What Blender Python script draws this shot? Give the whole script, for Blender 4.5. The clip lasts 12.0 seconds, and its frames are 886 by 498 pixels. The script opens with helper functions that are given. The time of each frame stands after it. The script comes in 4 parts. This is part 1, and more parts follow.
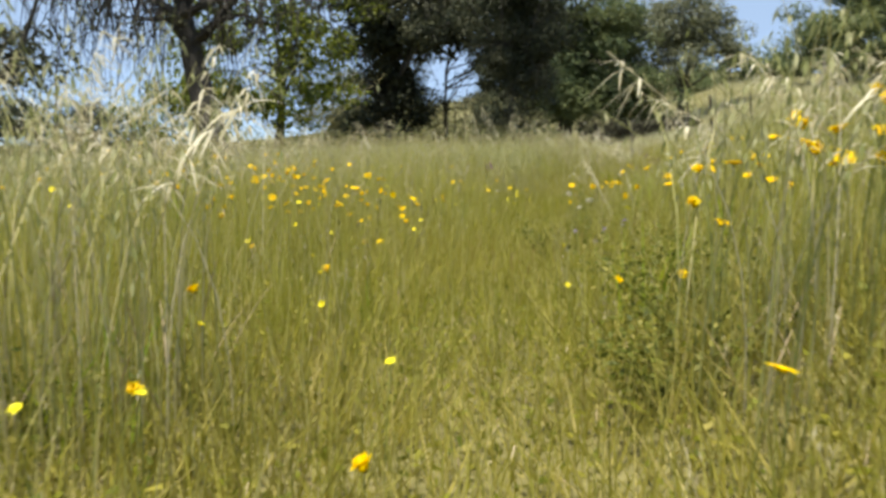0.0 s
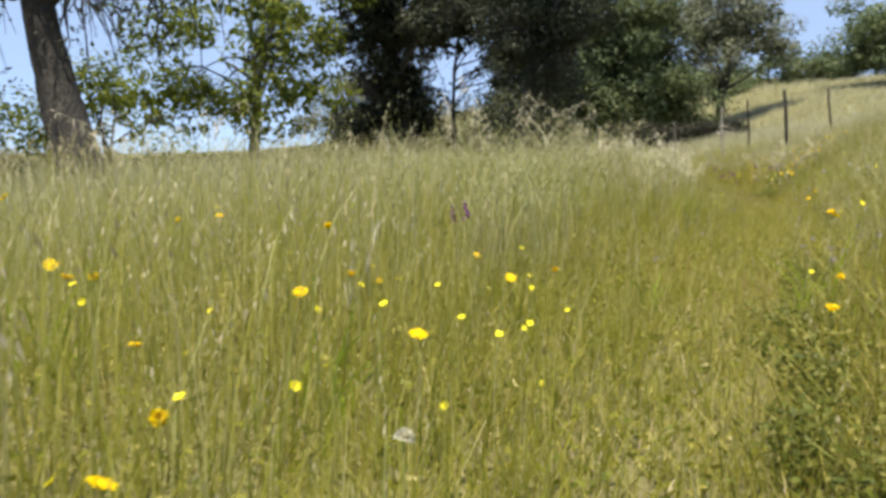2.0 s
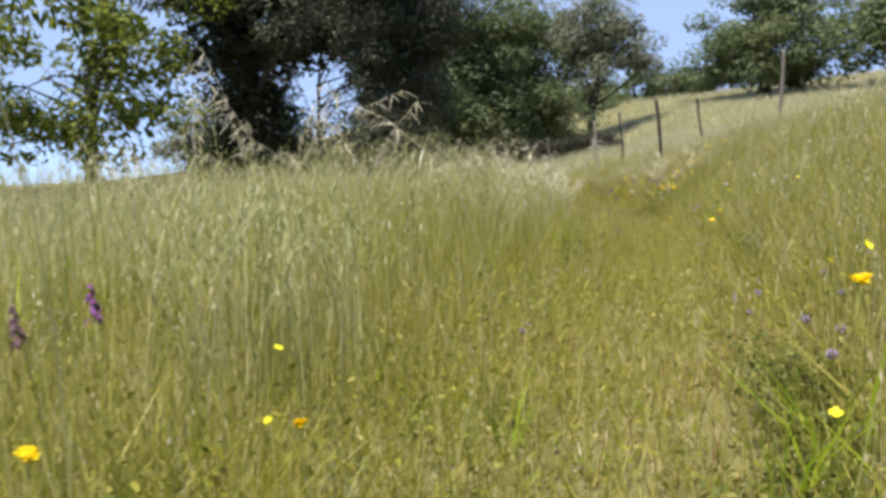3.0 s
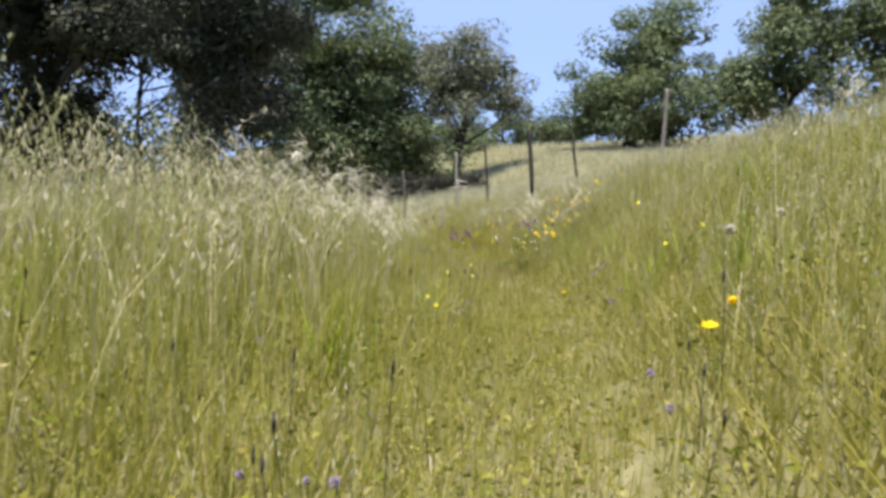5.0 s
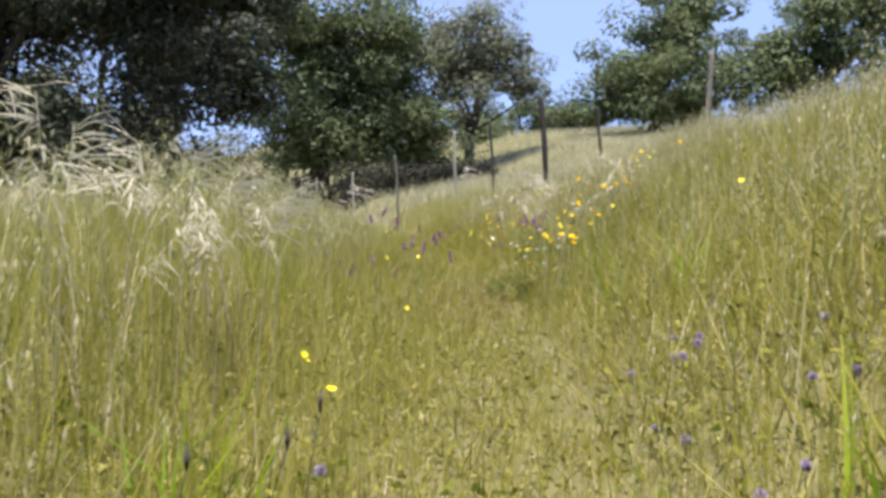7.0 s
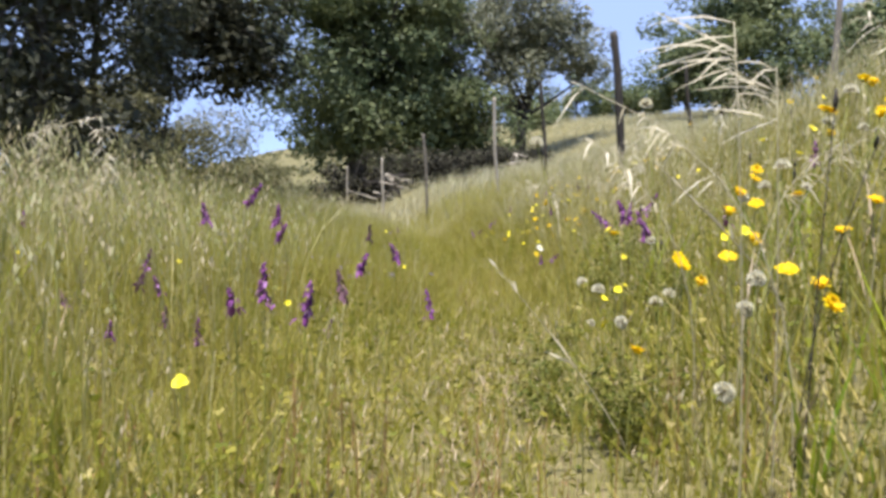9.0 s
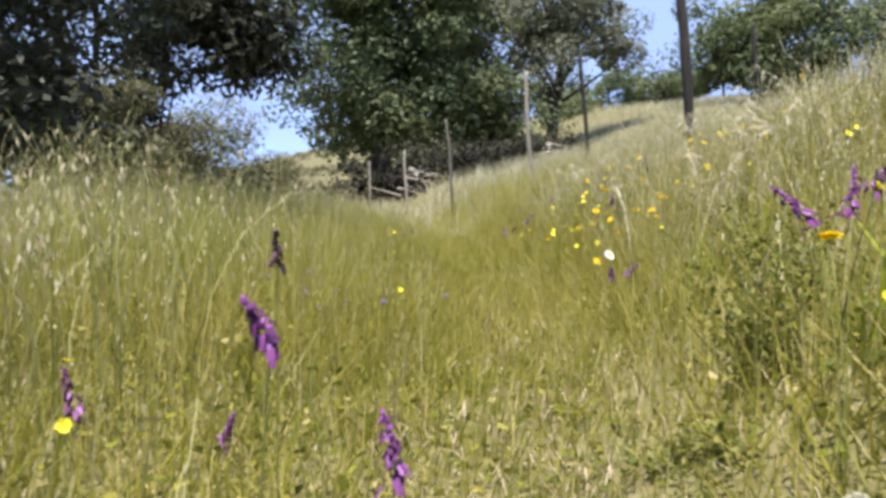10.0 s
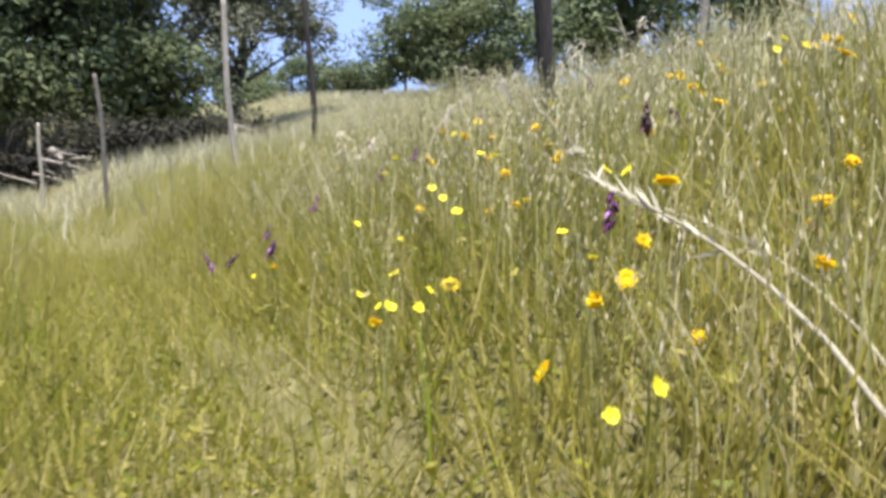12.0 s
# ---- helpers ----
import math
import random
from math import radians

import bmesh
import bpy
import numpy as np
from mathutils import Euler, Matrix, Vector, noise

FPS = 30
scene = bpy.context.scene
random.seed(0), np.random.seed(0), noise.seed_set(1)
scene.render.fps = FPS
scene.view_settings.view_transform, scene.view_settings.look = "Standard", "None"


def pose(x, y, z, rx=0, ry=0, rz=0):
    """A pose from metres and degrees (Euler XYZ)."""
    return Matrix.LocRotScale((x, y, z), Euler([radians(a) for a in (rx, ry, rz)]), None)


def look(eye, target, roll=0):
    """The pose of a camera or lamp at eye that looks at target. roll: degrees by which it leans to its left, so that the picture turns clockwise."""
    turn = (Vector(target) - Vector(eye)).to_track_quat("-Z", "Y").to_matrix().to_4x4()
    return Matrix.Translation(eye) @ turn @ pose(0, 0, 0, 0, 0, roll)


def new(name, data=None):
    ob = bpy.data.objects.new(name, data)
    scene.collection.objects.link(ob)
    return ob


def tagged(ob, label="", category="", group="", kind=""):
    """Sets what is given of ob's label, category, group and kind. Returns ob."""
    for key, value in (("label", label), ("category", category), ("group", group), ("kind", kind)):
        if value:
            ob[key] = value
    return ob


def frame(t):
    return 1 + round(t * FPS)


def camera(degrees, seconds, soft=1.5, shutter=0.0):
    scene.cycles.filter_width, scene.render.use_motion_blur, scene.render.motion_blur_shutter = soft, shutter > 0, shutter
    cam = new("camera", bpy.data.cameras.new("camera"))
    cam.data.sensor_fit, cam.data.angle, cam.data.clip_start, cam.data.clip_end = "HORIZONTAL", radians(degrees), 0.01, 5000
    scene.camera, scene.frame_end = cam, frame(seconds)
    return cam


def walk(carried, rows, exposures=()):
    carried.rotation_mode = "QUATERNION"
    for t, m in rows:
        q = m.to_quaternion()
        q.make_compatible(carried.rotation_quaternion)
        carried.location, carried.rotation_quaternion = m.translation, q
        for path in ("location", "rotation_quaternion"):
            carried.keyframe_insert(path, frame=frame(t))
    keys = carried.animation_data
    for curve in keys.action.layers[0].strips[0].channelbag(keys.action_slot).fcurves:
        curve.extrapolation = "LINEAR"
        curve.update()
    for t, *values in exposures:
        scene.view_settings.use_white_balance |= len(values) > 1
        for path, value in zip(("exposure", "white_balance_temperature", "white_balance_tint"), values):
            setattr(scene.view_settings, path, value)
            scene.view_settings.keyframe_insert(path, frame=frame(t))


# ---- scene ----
cam = camera(60.0, 12.0, soft=3.5, shutter=0.12)
PATH = [
    (0, (0.5, -2.28, 0.655), (0.483, -0.297, 0.394), 1.0),
    (0.5, (0.59, -1.053, 0.636), (0.464, 0.921, 0.344), 2.0),
    (1, (0.555, 0.185, 0.699), (0.413, 2.162, 0.427), 0.7),
    (1.5, (0.673, 1.459, 0.613), (0.723, 3.444, 0.376), 0.0),
    (2, (0.917, 2.443, 0.697), (0.849, 4.427, 0.456), 0.9),
    (2.5, (1.15, 3.38, 0.673), (1.022, 5.364, 0.458), -2.1),
    (3, (1.369, 4.073, 0.702), (1.597, 6.051, 0.515), -0.9),
    (3.5, (1.63, 4.858, 0.679), (1.99, 6.818, 0.514), 1.6),
    (5.5, (2.956, 8.102, 0.611), (3.548, 10.011, 0.545), 2.3),
    (6, (3.279, 8.766, 0.633), (3.85, 10.682, 0.561), 3.0),
    (6.5, (3.525, 9.381, 0.671), (4.064, 11.305, 0.577), -0.4),
    (7, (3.856, 10.079, 0.654), (4.372, 12.009, 0.554), 1.8),
    (9, (4.919, 13.109, 0.63), (5.298, 15.069, 0.508), 1.7),
    (9.5, (5.067, 13.796, 0.595), (5.442, 15.758, 0.51), 1.9),
    (10, (5.239, 14.505, 0.597), (5.537, 16.478, 0.464), 0.2),
    (10.5, (5.478, 15.325, 0.616), (5.755, 17.301, 0.486), 1.7),
    (11, (5.736, 16.215, 0.575), (6.008, 18.193, 0.462), 2.3),
    (11.5, (5.864, 16.924, 0.62), (6.528, 18.807, 0.513), 3.9),
    (11.8, (5.718, 17.215, 0.569), (6.679, 18.964, 0.445), -4.8),
    (12, (5.795, 17.409, 0.616), (6.865, 19.092, 0.473), 1.2),
]
walk(cam, [(t, look(eye, target, roll)) for t, eye, target, roll in PATH],
     exposures=((0.0, 1.04, 7250, 1), (0.6, 1.13, 7150, 2), (2.0, 1.12, 6900, 5), (3.5, 1.18, 6450, 9), (6.0, 1.25, 6200, 13), (9.0, 1.31, 6300, 14), (11.0, 1.42, 6250, 14), (12.0, 1.44, 6050, 15)))

# ---- world, sun ----
SUN_ELEVATION, SUN_AZIMUTH = radians(75), radians(214)      # azimuth from +y towards +x
world = bpy.data.worlds.new("sky")
scene.world = world
world.use_nodes = True
wn = world.node_tree.nodes
sky = wn.new("ShaderNodeTexSky")
sky.sky_type = "NISHITA"
sky.sun_disc = False
sky.sun_elevation, sky.sun_rotation = SUN_ELEVATION, SUN_AZIMUTH
sky.air_density, sky.dust_density, sky.ozone_density = 0.28, 0.0, 2.0
world.node_tree.links.new(sky.outputs[0], wn["Background"].inputs[0])
wn["Background"].inputs[1].default_value = 0.2
# an even, milky summer haze over the whole sky
haze, blend = wn.new("ShaderNodeBackground"), wn.new("ShaderNodeMixShader")
haze.inputs[0].default_value, haze.inputs[1].default_value = (0.225, 0.3, 0.47, 1), 1.0
blend.inputs[0].default_value = 0.82
world.node_tree.links.new(wn["Background"].outputs[0], blend.inputs[1])
world.node_tree.links.new(haze.outputs[0], blend.inputs[2])
world.node_tree.links.new(blend.outputs[0], wn["World Output"].inputs[0])
sun = new("sun", bpy.data.lights.new("sun", "SUN"))
sun.data.energy, sun.data.angle, sun.data.color = 4.2, radians(0.53), (1.0, 0.95, 0.86)
SUN_WAY = Vector((math.sin(SUN_AZIMUTH) * math.cos(SUN_ELEVATION), math.cos(SUN_AZIMUTH) * math.cos(SUN_ELEVATION), math.sin(SUN_ELEVATION)))
sun.matrix_world = look(SUN_WAY * 60, (0, 0, 0))


# ---- materials ----
def material(name):
    m = bpy.data.materials.new(name)
    m.use_nodes = True
    nt = m.node_tree
    return m, nt, nt.nodes["Principled BSDF"], nt.nodes["Material Output"]


def ramp(nt, stops):
    r = nt.nodes.new("ShaderNodeValToRGB")
    while len(r.color_ramp.elements) < len(stops):
        r.color_ramp.elements.new(0.5)
    for e, (at, col) in zip(r.color_ramp.elements, stops):
        e.position, e.color = at, (*col, 1)
    return r


def leafy(name, stops, translucency=0.35, roughness=0.55, patch=0.0, patch_scale=0.6, patch_col=(0.3, 0.28, 0.1)):
    """Blades and leaves: a colour of its own for each, patches over the field, light through them."""
    m, nt, bsdf, out = material(name)
    geo = nt.nodes.new("ShaderNodeNewGeometry")
    r = ramp(nt, stops)
    nt.links.new(geo.outputs["Random Per Island"], r.inputs[0])
    col = r.outputs[0]
    if patch:
        n = nt.nodes.new("ShaderNodeTexNoise")
        n.inputs["Scale"].default_value, n.inputs["Detail"].default_value = patch_scale, 3
        nt.links.new(geo.outputs["Position"], n.inputs["Vector"])
        pr = ramp(nt, [(0.42, (0, 0, 0)), (0.62, (1, 1, 1))])
        nt.links.new(n.outputs[0], pr.inputs[0])
        sc = nt.nodes.new("ShaderNodeMath")
        sc.operation = "MULTIPLY"
        sc.inputs[1].default_value = patch
        nt.links.new(pr.outputs[0], sc.inputs[0])
        mix = nt.nodes.new("ShaderNodeMix")
        mix.data_type = "RGBA"
        nt.links.new(sc.outputs[0], mix.inputs[0])
        nt.links.new(col, mix.inputs[6])
        mix.inputs[7].default_value = (*patch_col, 1)
        col = mix.outputs[2]
    nt.links.new(col, bsdf.inputs["Base Color"])
    bsdf.inputs["Roughness"].default_value, bsdf.inputs["Specular IOR Level"].default_value = roughness, 0.2
    tr = nt.nodes.new("ShaderNodeBsdfTranslucent")
    nt.links.new(col, tr.inputs[0])
    ms = nt.nodes.new("ShaderNodeMixShader")
    ms.inputs[0].default_value = translucency
    nt.links.new(bsdf.outputs[0], ms.inputs[1])
    nt.links.new(tr.outputs[0], ms.inputs[2])
    nt.links.new(ms.outputs[0], out.inputs[0])
    return m


def rough_surface(name, stops, scale, bump=0.5, stretch=(1, 1, 1), roughness=0.9, fine=8.0, distance=0.03):
    """Earth, bark and weathered wood: noise at two scales, with relief."""
    m, nt, bsdf, out = material(name)
    tc = nt.nodes.new("ShaderNodeTexCoord")
    mp = nt.nodes.new("ShaderNodeMapping")
    mp.inputs["Scale"].default_value = stretch
    nt.links.new(tc.outputs["Object"], mp.inputs[0])
    n1, n2 = nt.nodes.new("ShaderNodeTexNoise"), nt.nodes.new("ShaderNodeTexNoise")
    n1.inputs["Scale"].default_value, n1.inputs["Detail"].default_value = scale, 6
    n2.inputs["Scale"].default_value, n2.inputs["Detail"].default_value = scale * fine, 4
    add = nt.nodes.new("ShaderNodeMath")
    add.operation = "MULTIPLY_ADD"
    add.inputs[1].default_value = 0.5
    half = nt.nodes.new("ShaderNodeMath")
    half.operation = "MULTIPLY"
    half.inputs[1].default_value = 0.5
    for n in (n1, n2):
        nt.links.new(mp.outputs[0], n.inputs["Vector"])
    nt.links.new(n2.outputs[0], half.inputs[0])
    nt.links.new(n1.outputs[0], add.inputs[0])
    nt.links.new(half.outputs[0], add.inputs[2])
    r = ramp(nt, stops)
    nt.links.new(add.outputs[0], r.inputs[0])
    nt.links.new(r.outputs[0], bsdf.inputs["Base Color"])
    b = nt.nodes.new("ShaderNodeBump")
    b.inputs["Strength"].default_value, b.inputs["Distance"].default_value = bump, distance
    nt.links.new(add.outputs[0], b.inputs["Height"])
    nt.links.new(b.outputs[0], bsdf.inputs["Normal"])
    bsdf.inputs["Roughness"].default_value = roughness
    return m


EARTH = rough_surface("meadow_earth", [(0.3, (0.06, 0.052, 0.016)), (0.5, (0.12, 0.105, 0.034)), (0.7, (0.2, 0.175, 0.075))], 0.35, fine=30, bump=0.8)
SHORT = leafy("short_grass", [(0.0, (0.14, 0.155, 0.018)), (0.4, (0.24, 0.235, 0.028)), (0.75, (0.34, 0.305, 0.055)), (1.0, (0.54, 0.45, 0.2))], 0.45, patch=0.35, patch_col=(0.38, 0.315, 0.08))
MEADOW = leafy("meadow_grass", [(0.0, (0.24, 0.262, 0.042)), (0.35, (0.36, 0.35, 0.05)), (0.7, (0.47, 0.435, 0.105)), (1.0, (0.66, 0.58, 0.29))], 0.5, patch=0.45, patch_col=(0.48, 0.43, 0.13))
FIELD = leafy("field_grass", [(0.0, (0.32, 0.31, 0.15)), (0.5, (0.47, 0.445, 0.265)), (1.0, (0.65, 0.61, 0.45))], 0.35, patch=0.6, patch_scale=0.15, patch_col=(0.51, 0.47, 0.31))
STRAW = leafy("oat_straw", [(0.0, (0.27, 0.225, 0.12)), (0.5, (0.39, 0.335, 0.2)), (1.0, (0.54, 0.475, 0.33))], 0.4)
GREEN_OAT = leafy("green_oat", [(0.0, (0.19, 0.21, 0.07)), (0.5, (0.32, 0.32, 0.15)), (1.0, (0.46, 0.44, 0.27))], 0.45)
BENT = leafy("bent_grass", [(0.0, (0.38, 0.335, 0.19)), (0.5, (0.53, 0.475, 0.31)), (1.0, (0.7, 0.63, 0.47))], 0.4)
BROME = leafy("brome_straw", [(0.0, (0.36, 0.32, 0.21)), (0.5, (0.53, 0.48, 0.35)), (1.0, (0.72, 0.66, 0.53))], 0.4)
OAT_STEM = leafy("oat_stem", [(0.0, (0.2, 0.22, 0.07)), (0.5, (0.35, 0.34, 0.13)), (1.0, (0.55, 0.48, 0.26))], 0.3)
LITTER = leafy("dry_litter", [(0.0, (0.12, 0.085, 0.05)), (0.5, (0.28, 0.215, 0.13)), (1.0, (0.48, 0.4, 0.28))], 0.15)
FRESH = leafy("fresh_grass", [(0.0, (0.16, 0.26, 0.015)), (1.0, (0.36, 0.42, 0.03))], 0.5)
HERB = leafy("herb_leaf", [(0.0, (0.08, 0.105, 0.012)), (0.5, (0.19, 0.2, 0.018)), (0.85, (0.32, 0.28, 0.05)), (1.0, (0.42, 0.35, 0.15))], 0.35)
WEED = leafy("weed_leaf", [(0.0, (0.06, 0.075, 0.012)), (0.6, (0.13, 0.145, 0.02)), (1.0, (0.28, 0.25, 0.07))], 0.4)
PETAL = leafy("yellow_petal", [(0.0, (0.74, 0.44, 0.0)), (0.4, (0.8, 0.56, 0.0)), (1.0, (0.86, 0.67, 0.005))], 0.45)
LEMON = leafy("lemon_petal", [(0.0, (0.8, 0.68, 0.01)), (1.0, (0.85, 0.76, 0.05))], 0.3)
DISC = leafy("flower_disc", [(0.0, (0.84, 0.55, 0.0)), (1.0, (0.9, 0.66, 0.01))], 0.25)
STEM = leafy("flower_stem", [(0.0, (0.16, 0.18, 0.04)), (1.0, (0.32, 0.32, 0.09))], 0.2)
PURPLE = leafy("purple_floret", [(0.0, (0.07, 0.025, 0.075)), (0.5, (0.17, 0.045, 0.17)), (0.85, (0.3, 0.1, 0.34)), (1.0, (0.46, 0.24, 0.5))], 0.35)
LILAC = leafy("lilac_floret", [(0.0, (0.36, 0.28, 0.4)), (1.0, (0.66, 0.58, 0.68))], 0.35)
SORREL = leafy("sorrel_stem", [(0.0, (0.22, 0.12, 0.05)), (0.6, (0.33, 0.19, 0.09)), (1.0, (0.42, 0.3, 0.14))], 0.35)
FADED = leafy("faded_floret", [(0.0, (0.05, 0.03, 0.035)), (0.6, (0.11, 0.055, 0.075)), (1.0, (0.24, 0.13, 0.14))], 0.25)
WHITE = leafy("white_petal", [(0.0, (0.7, 0.68, 0.6)), (1.0, (0.85, 0.84, 0.78))], 0.3)
FLUFF = leafy("seed_fluff", [(0.0, (0.55, 0.52, 0.38)), (1.0, (0.8, 0.77, 0.64))], 0.35)
OAK = leafy("oak_leaf", [(0.0, (0.064, 0.092, 0.046)), (0.6, (0.115, 0.15, 0.07)), (1.0, (0.205, 0.235, 0.11))], 0.4, patch=0.5, patch_scale=0.45, patch_col=(0.17, 0.18, 0.07))
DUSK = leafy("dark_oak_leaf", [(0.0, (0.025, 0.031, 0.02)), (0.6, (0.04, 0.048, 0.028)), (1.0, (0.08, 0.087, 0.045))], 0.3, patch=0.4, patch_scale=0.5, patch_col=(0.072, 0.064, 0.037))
BRIGHT = leafy("spring_leaf", [(0.0, (0.05, 0.07, 0.012)), (0.6, (0.11, 0.135, 0.018)), (1.0, (0.22, 0.24, 0.03))], 0.45)
# dark shrub leaf, taken near black to carry the shade under the trees
SHADE_SHRUB = leafy("shade_shrub_leaf", [(0.0, (0.024, 0.022, 0.016)), (0.7, (0.042, 0.04, 0.027)), (1.0, (0.08, 0.078, 0.05))], 0.2, roughness=0.9)
GREY = leafy("grey_leaf", [(0.0, (0.09, 0.1, 0.06)), (0.6, (0.17, 0.18, 0.115)), (1.0, (0.28, 0.28, 0.19))], 0.4)
BROWN = leafy("brush_leaf", [(0.0, (0.07, 0.072, 0.032)), (0.6, (0.13, 0.128, 0.058)), (1.0, (0.22, 0.2, 0.1))], 0.3)
BARK = rough_surface("grey_bark", [(0.3, (0.02, 0.018, 0.016)), (0.5, (0.05, 0.044, 0.038)), (0.7, (0.11, 0.1, 0.085))], 4.0, 1.0, (1, 1, 0.3), distance=0.06)
DEADWOOD = rough_surface("dead_wood", [(0.3, (0.014, 0.012, 0.01)), (0.55, (0.045, 0.038, 0.032)), (0.75, (0.12, 0.1, 0.08))], 5.0, 1.0, (1, 1, 0.45), distance=0.08)
POST_DARK = rough_surface("dark_post_wood", [(0.3, (0.012, 0.01, 0.009)), (0.5, (0.034, 0.028, 0.023)), (0.72, (0.09, 0.072, 0.058))], 9.0, 0.9, (1, 1, 0.12), distance=0.015)
POST_PALE = rough_surface("pale_post_wood", [(0.3, (0.17, 0.15, 0.12)), (0.5, (0.36, 0.32, 0.26)), (0.72, (0.5, 0.46, 0.38))], 9.0, 0.9, (1, 1, 0.12), distance=0.015)
POST_GREY = rough_surface("grey_post_wood", [(0.3, (0.08, 0.07, 0.06)), (0.5, (0.17, 0.15, 0.125)), (0.72, (0.28, 0.25, 0.21))], 9.0, 0.9, (1, 1, 0.12), distance=0.015)
RNG = np.random.default_rng(7)

# ---- the lie of the land ----
TRAIL_Y = (-12, -2.3, 0.2, 1.5, 2.4, 4.1, 4.9, 8.1, 10.1, 13.1, 14.5, 16.2, 17.2, 20, 23, 27, 33, 40, 60)
TRAIL_X = (0.5, 0.47, 0.56, 0.67, 0.92, 1.37, 1.63, 2.96, 3.86, 4.92, 5.24, 5.74, 5.95, 6.3, 6.55, 6.7, 7.0, 7.0, 6.0)


def smooth(v, a, b):
    t = np.clip((v - a) / (b - a), 0, 1)
    return t * t * (3 - 2 * t)


def beside(x, y):
    """Metres to the right of the trodden trail."""
    return x - np.interp(y, TRAIL_Y, TRAIL_X)


def land(x, y):
    x, y = np.asarray(x, float), np.asarray(y, float)
    s = beside(x, y)
    z = 0.012 * np.clip(y - 14, 0, 40)
    r = np.clip(s - 0.25, 0, None)
    z += (0.4 + 0.6 * smooth(y, 2, 9)) * 0.8 * (1 - np.exp(-r / 1.1)) + 0.11 * np.minimum(r, 45)
    z += 0.34 * smooth(r, 0.4, 2.2) * smooth(y, 6.5, 10) * (1 - smooth(y, 16.5, 19.5))
    z += 0.1 * np.clip(y - 30, 0, 32) * smooth(s, 5, 14)
    left = np.clip(-s - 0.3, 0, None)
    z += (0.05 * smooth(y, 2, 6) + 0.17 * smooth(y, 7.5, 10) * (1 - smooth(y, 15, 19))) * smooth(left, 0.3, 1.8) * (1 - smooth(left, 5.5, 7.2))
    z += 0.12 * smooth(left, 0, 2.0) - 0.09 * np.clip(left - 7, 0, 60) * smooth(left, 7, 20)
    far = np.hypot(x - 5, y - 10)
    z += smooth(far, 120, 420) * smooth(np.arctan2(x - 5, y - 10), -0.5, 0.0) * (22 + 5 * np.sin(x * 0.011) + 4 * np.sin(y * 0.017 + x * 0.02))
    bump = 0.03 * np.sin(2.1 * x + 1.3 * y) + 0.025 * np.sin(3.7 * x - 2.9 * y + 1) + 0.02 * np.sin(5.3 * y + 4.1 * x)
    return z + bump * smooth(np.abs(s), 0.1, 0.8)


# ---- mesh helpers ----
def quads(name, verts, faces, mat):
    me = bpy.data.meshes.new(name)
    n = len(faces)
    me.vertices.add(len(verts))
    me.vertices.foreach_set("co", np.asarray(verts, np.float32).ravel())
    me.loops.add(4 * n)
    me.loops.foreach_set("vertex_index", np.asarray(faces, np.int32).ravel())
    me.polygons.add(n)
    me.polygons.foreach_set("loop_start", np.arange(n, dtype=np.int32) * 4)
    me.polygons.foreach_set("loop_total", np.full(n, 4, np.int32))
    me.update(calc_edges=True)
    me.materials.append(mat)
    return me


def ribbons(line, width, side):
    """Ribbons along centre lines (n, k, 3) with half widths (n, k), spread along side (n, 3): vertices and faces."""
    n, k, _ = line.shape
    off = side[:, None, :] * width[:, :, None]
    v = np.stack([line - off, line + off], 2).reshape(-1, 3)
    base = (np.arange(n) * 2 * k)[:, None] + 2 * np.arange(k - 1)[None]
    f = np.stack([base, base + 1, base + 3, base + 2], -1).reshape(-1, 4)
    return v, f


def joined(parts):
    vs, fs, at = [], [], 0
    for v, f in parts:
        vs.append(v)
        fs.append(f + at)
        at += len(v)
    return np.concatenate(vs), np.concatenate(fs)


def blades(x, y, height, width, lean, k, z=None):
    """Curved grass blades that stand at x, y."""
    n = len(x)
    a, b = RNG.uniform(0, 2 * np.pi, (2, n))
    t = np.linspace(0, 1, k)[None, :]
    bend = (height * lean)[:, None] * t**1.8
    z = land(x, y) - 0.015 if z is None else z
    up = height[:, None] * (t - 0.25 * lean[:, None] * t**2)
    line = np.stack([x[:, None] + np.cos(a)[:, None] * bend, y[:, None] + np.sin(a)[:, None] * bend, z[:, None] + up], -1)
    w = width[:, None] * (1 - 0.92 * t**1.6) * 0.5
    side = np.stack([np.cos(b), np.sin(b), 0 * b], -1)
    return ribbons(line, w, side)


def scatter(n, x0, x1, y0, y1):
    """Places beside the trail: x is counted from its middle line."""
    y = RNG.uniform(y0, y1, n)
    return RNG.uniform(x0, x1, n) + np.interp(y, TRAIL_Y, TRAIL_X), y


def patchy(x, y, scale, seed=0.0):
    """A soft random field from 0 to 1."""
    return 0.5 + 0.25 * (np.sin(x * scale + 1.7 * seed + 1.3 * np.sin(y * scale * 0.7 + seed)) + np.sin(y * scale * 1.1 - seed + 1.9 * np.sin(x * scale * 0.6 + 2 * seed)))


def stuff(name, vf, mat, label, category):
    return tagged(new(name, quads(name, *vf, mat)), label, category, kind="stuff")


def part(name, data, mat, parent, label=""):
    if isinstance(data, bmesh.types.BMesh):
        me = bpy.data.meshes.new(name)
        data.to_mesh(me)
        data.free()
        me.materials.append(mat)
    else:
        me = data
    ob = new(name, me)
    ob.parent = parent
    return tagged(ob, label)


def thing(name, at, label, category, group="", turn=0.0):
    ob = new(name)
    ob.empty_display_size = 0.1
    ob.matrix_basis = pose(*at, 0, 0, turn)
    return tagged(ob, label, category, group)


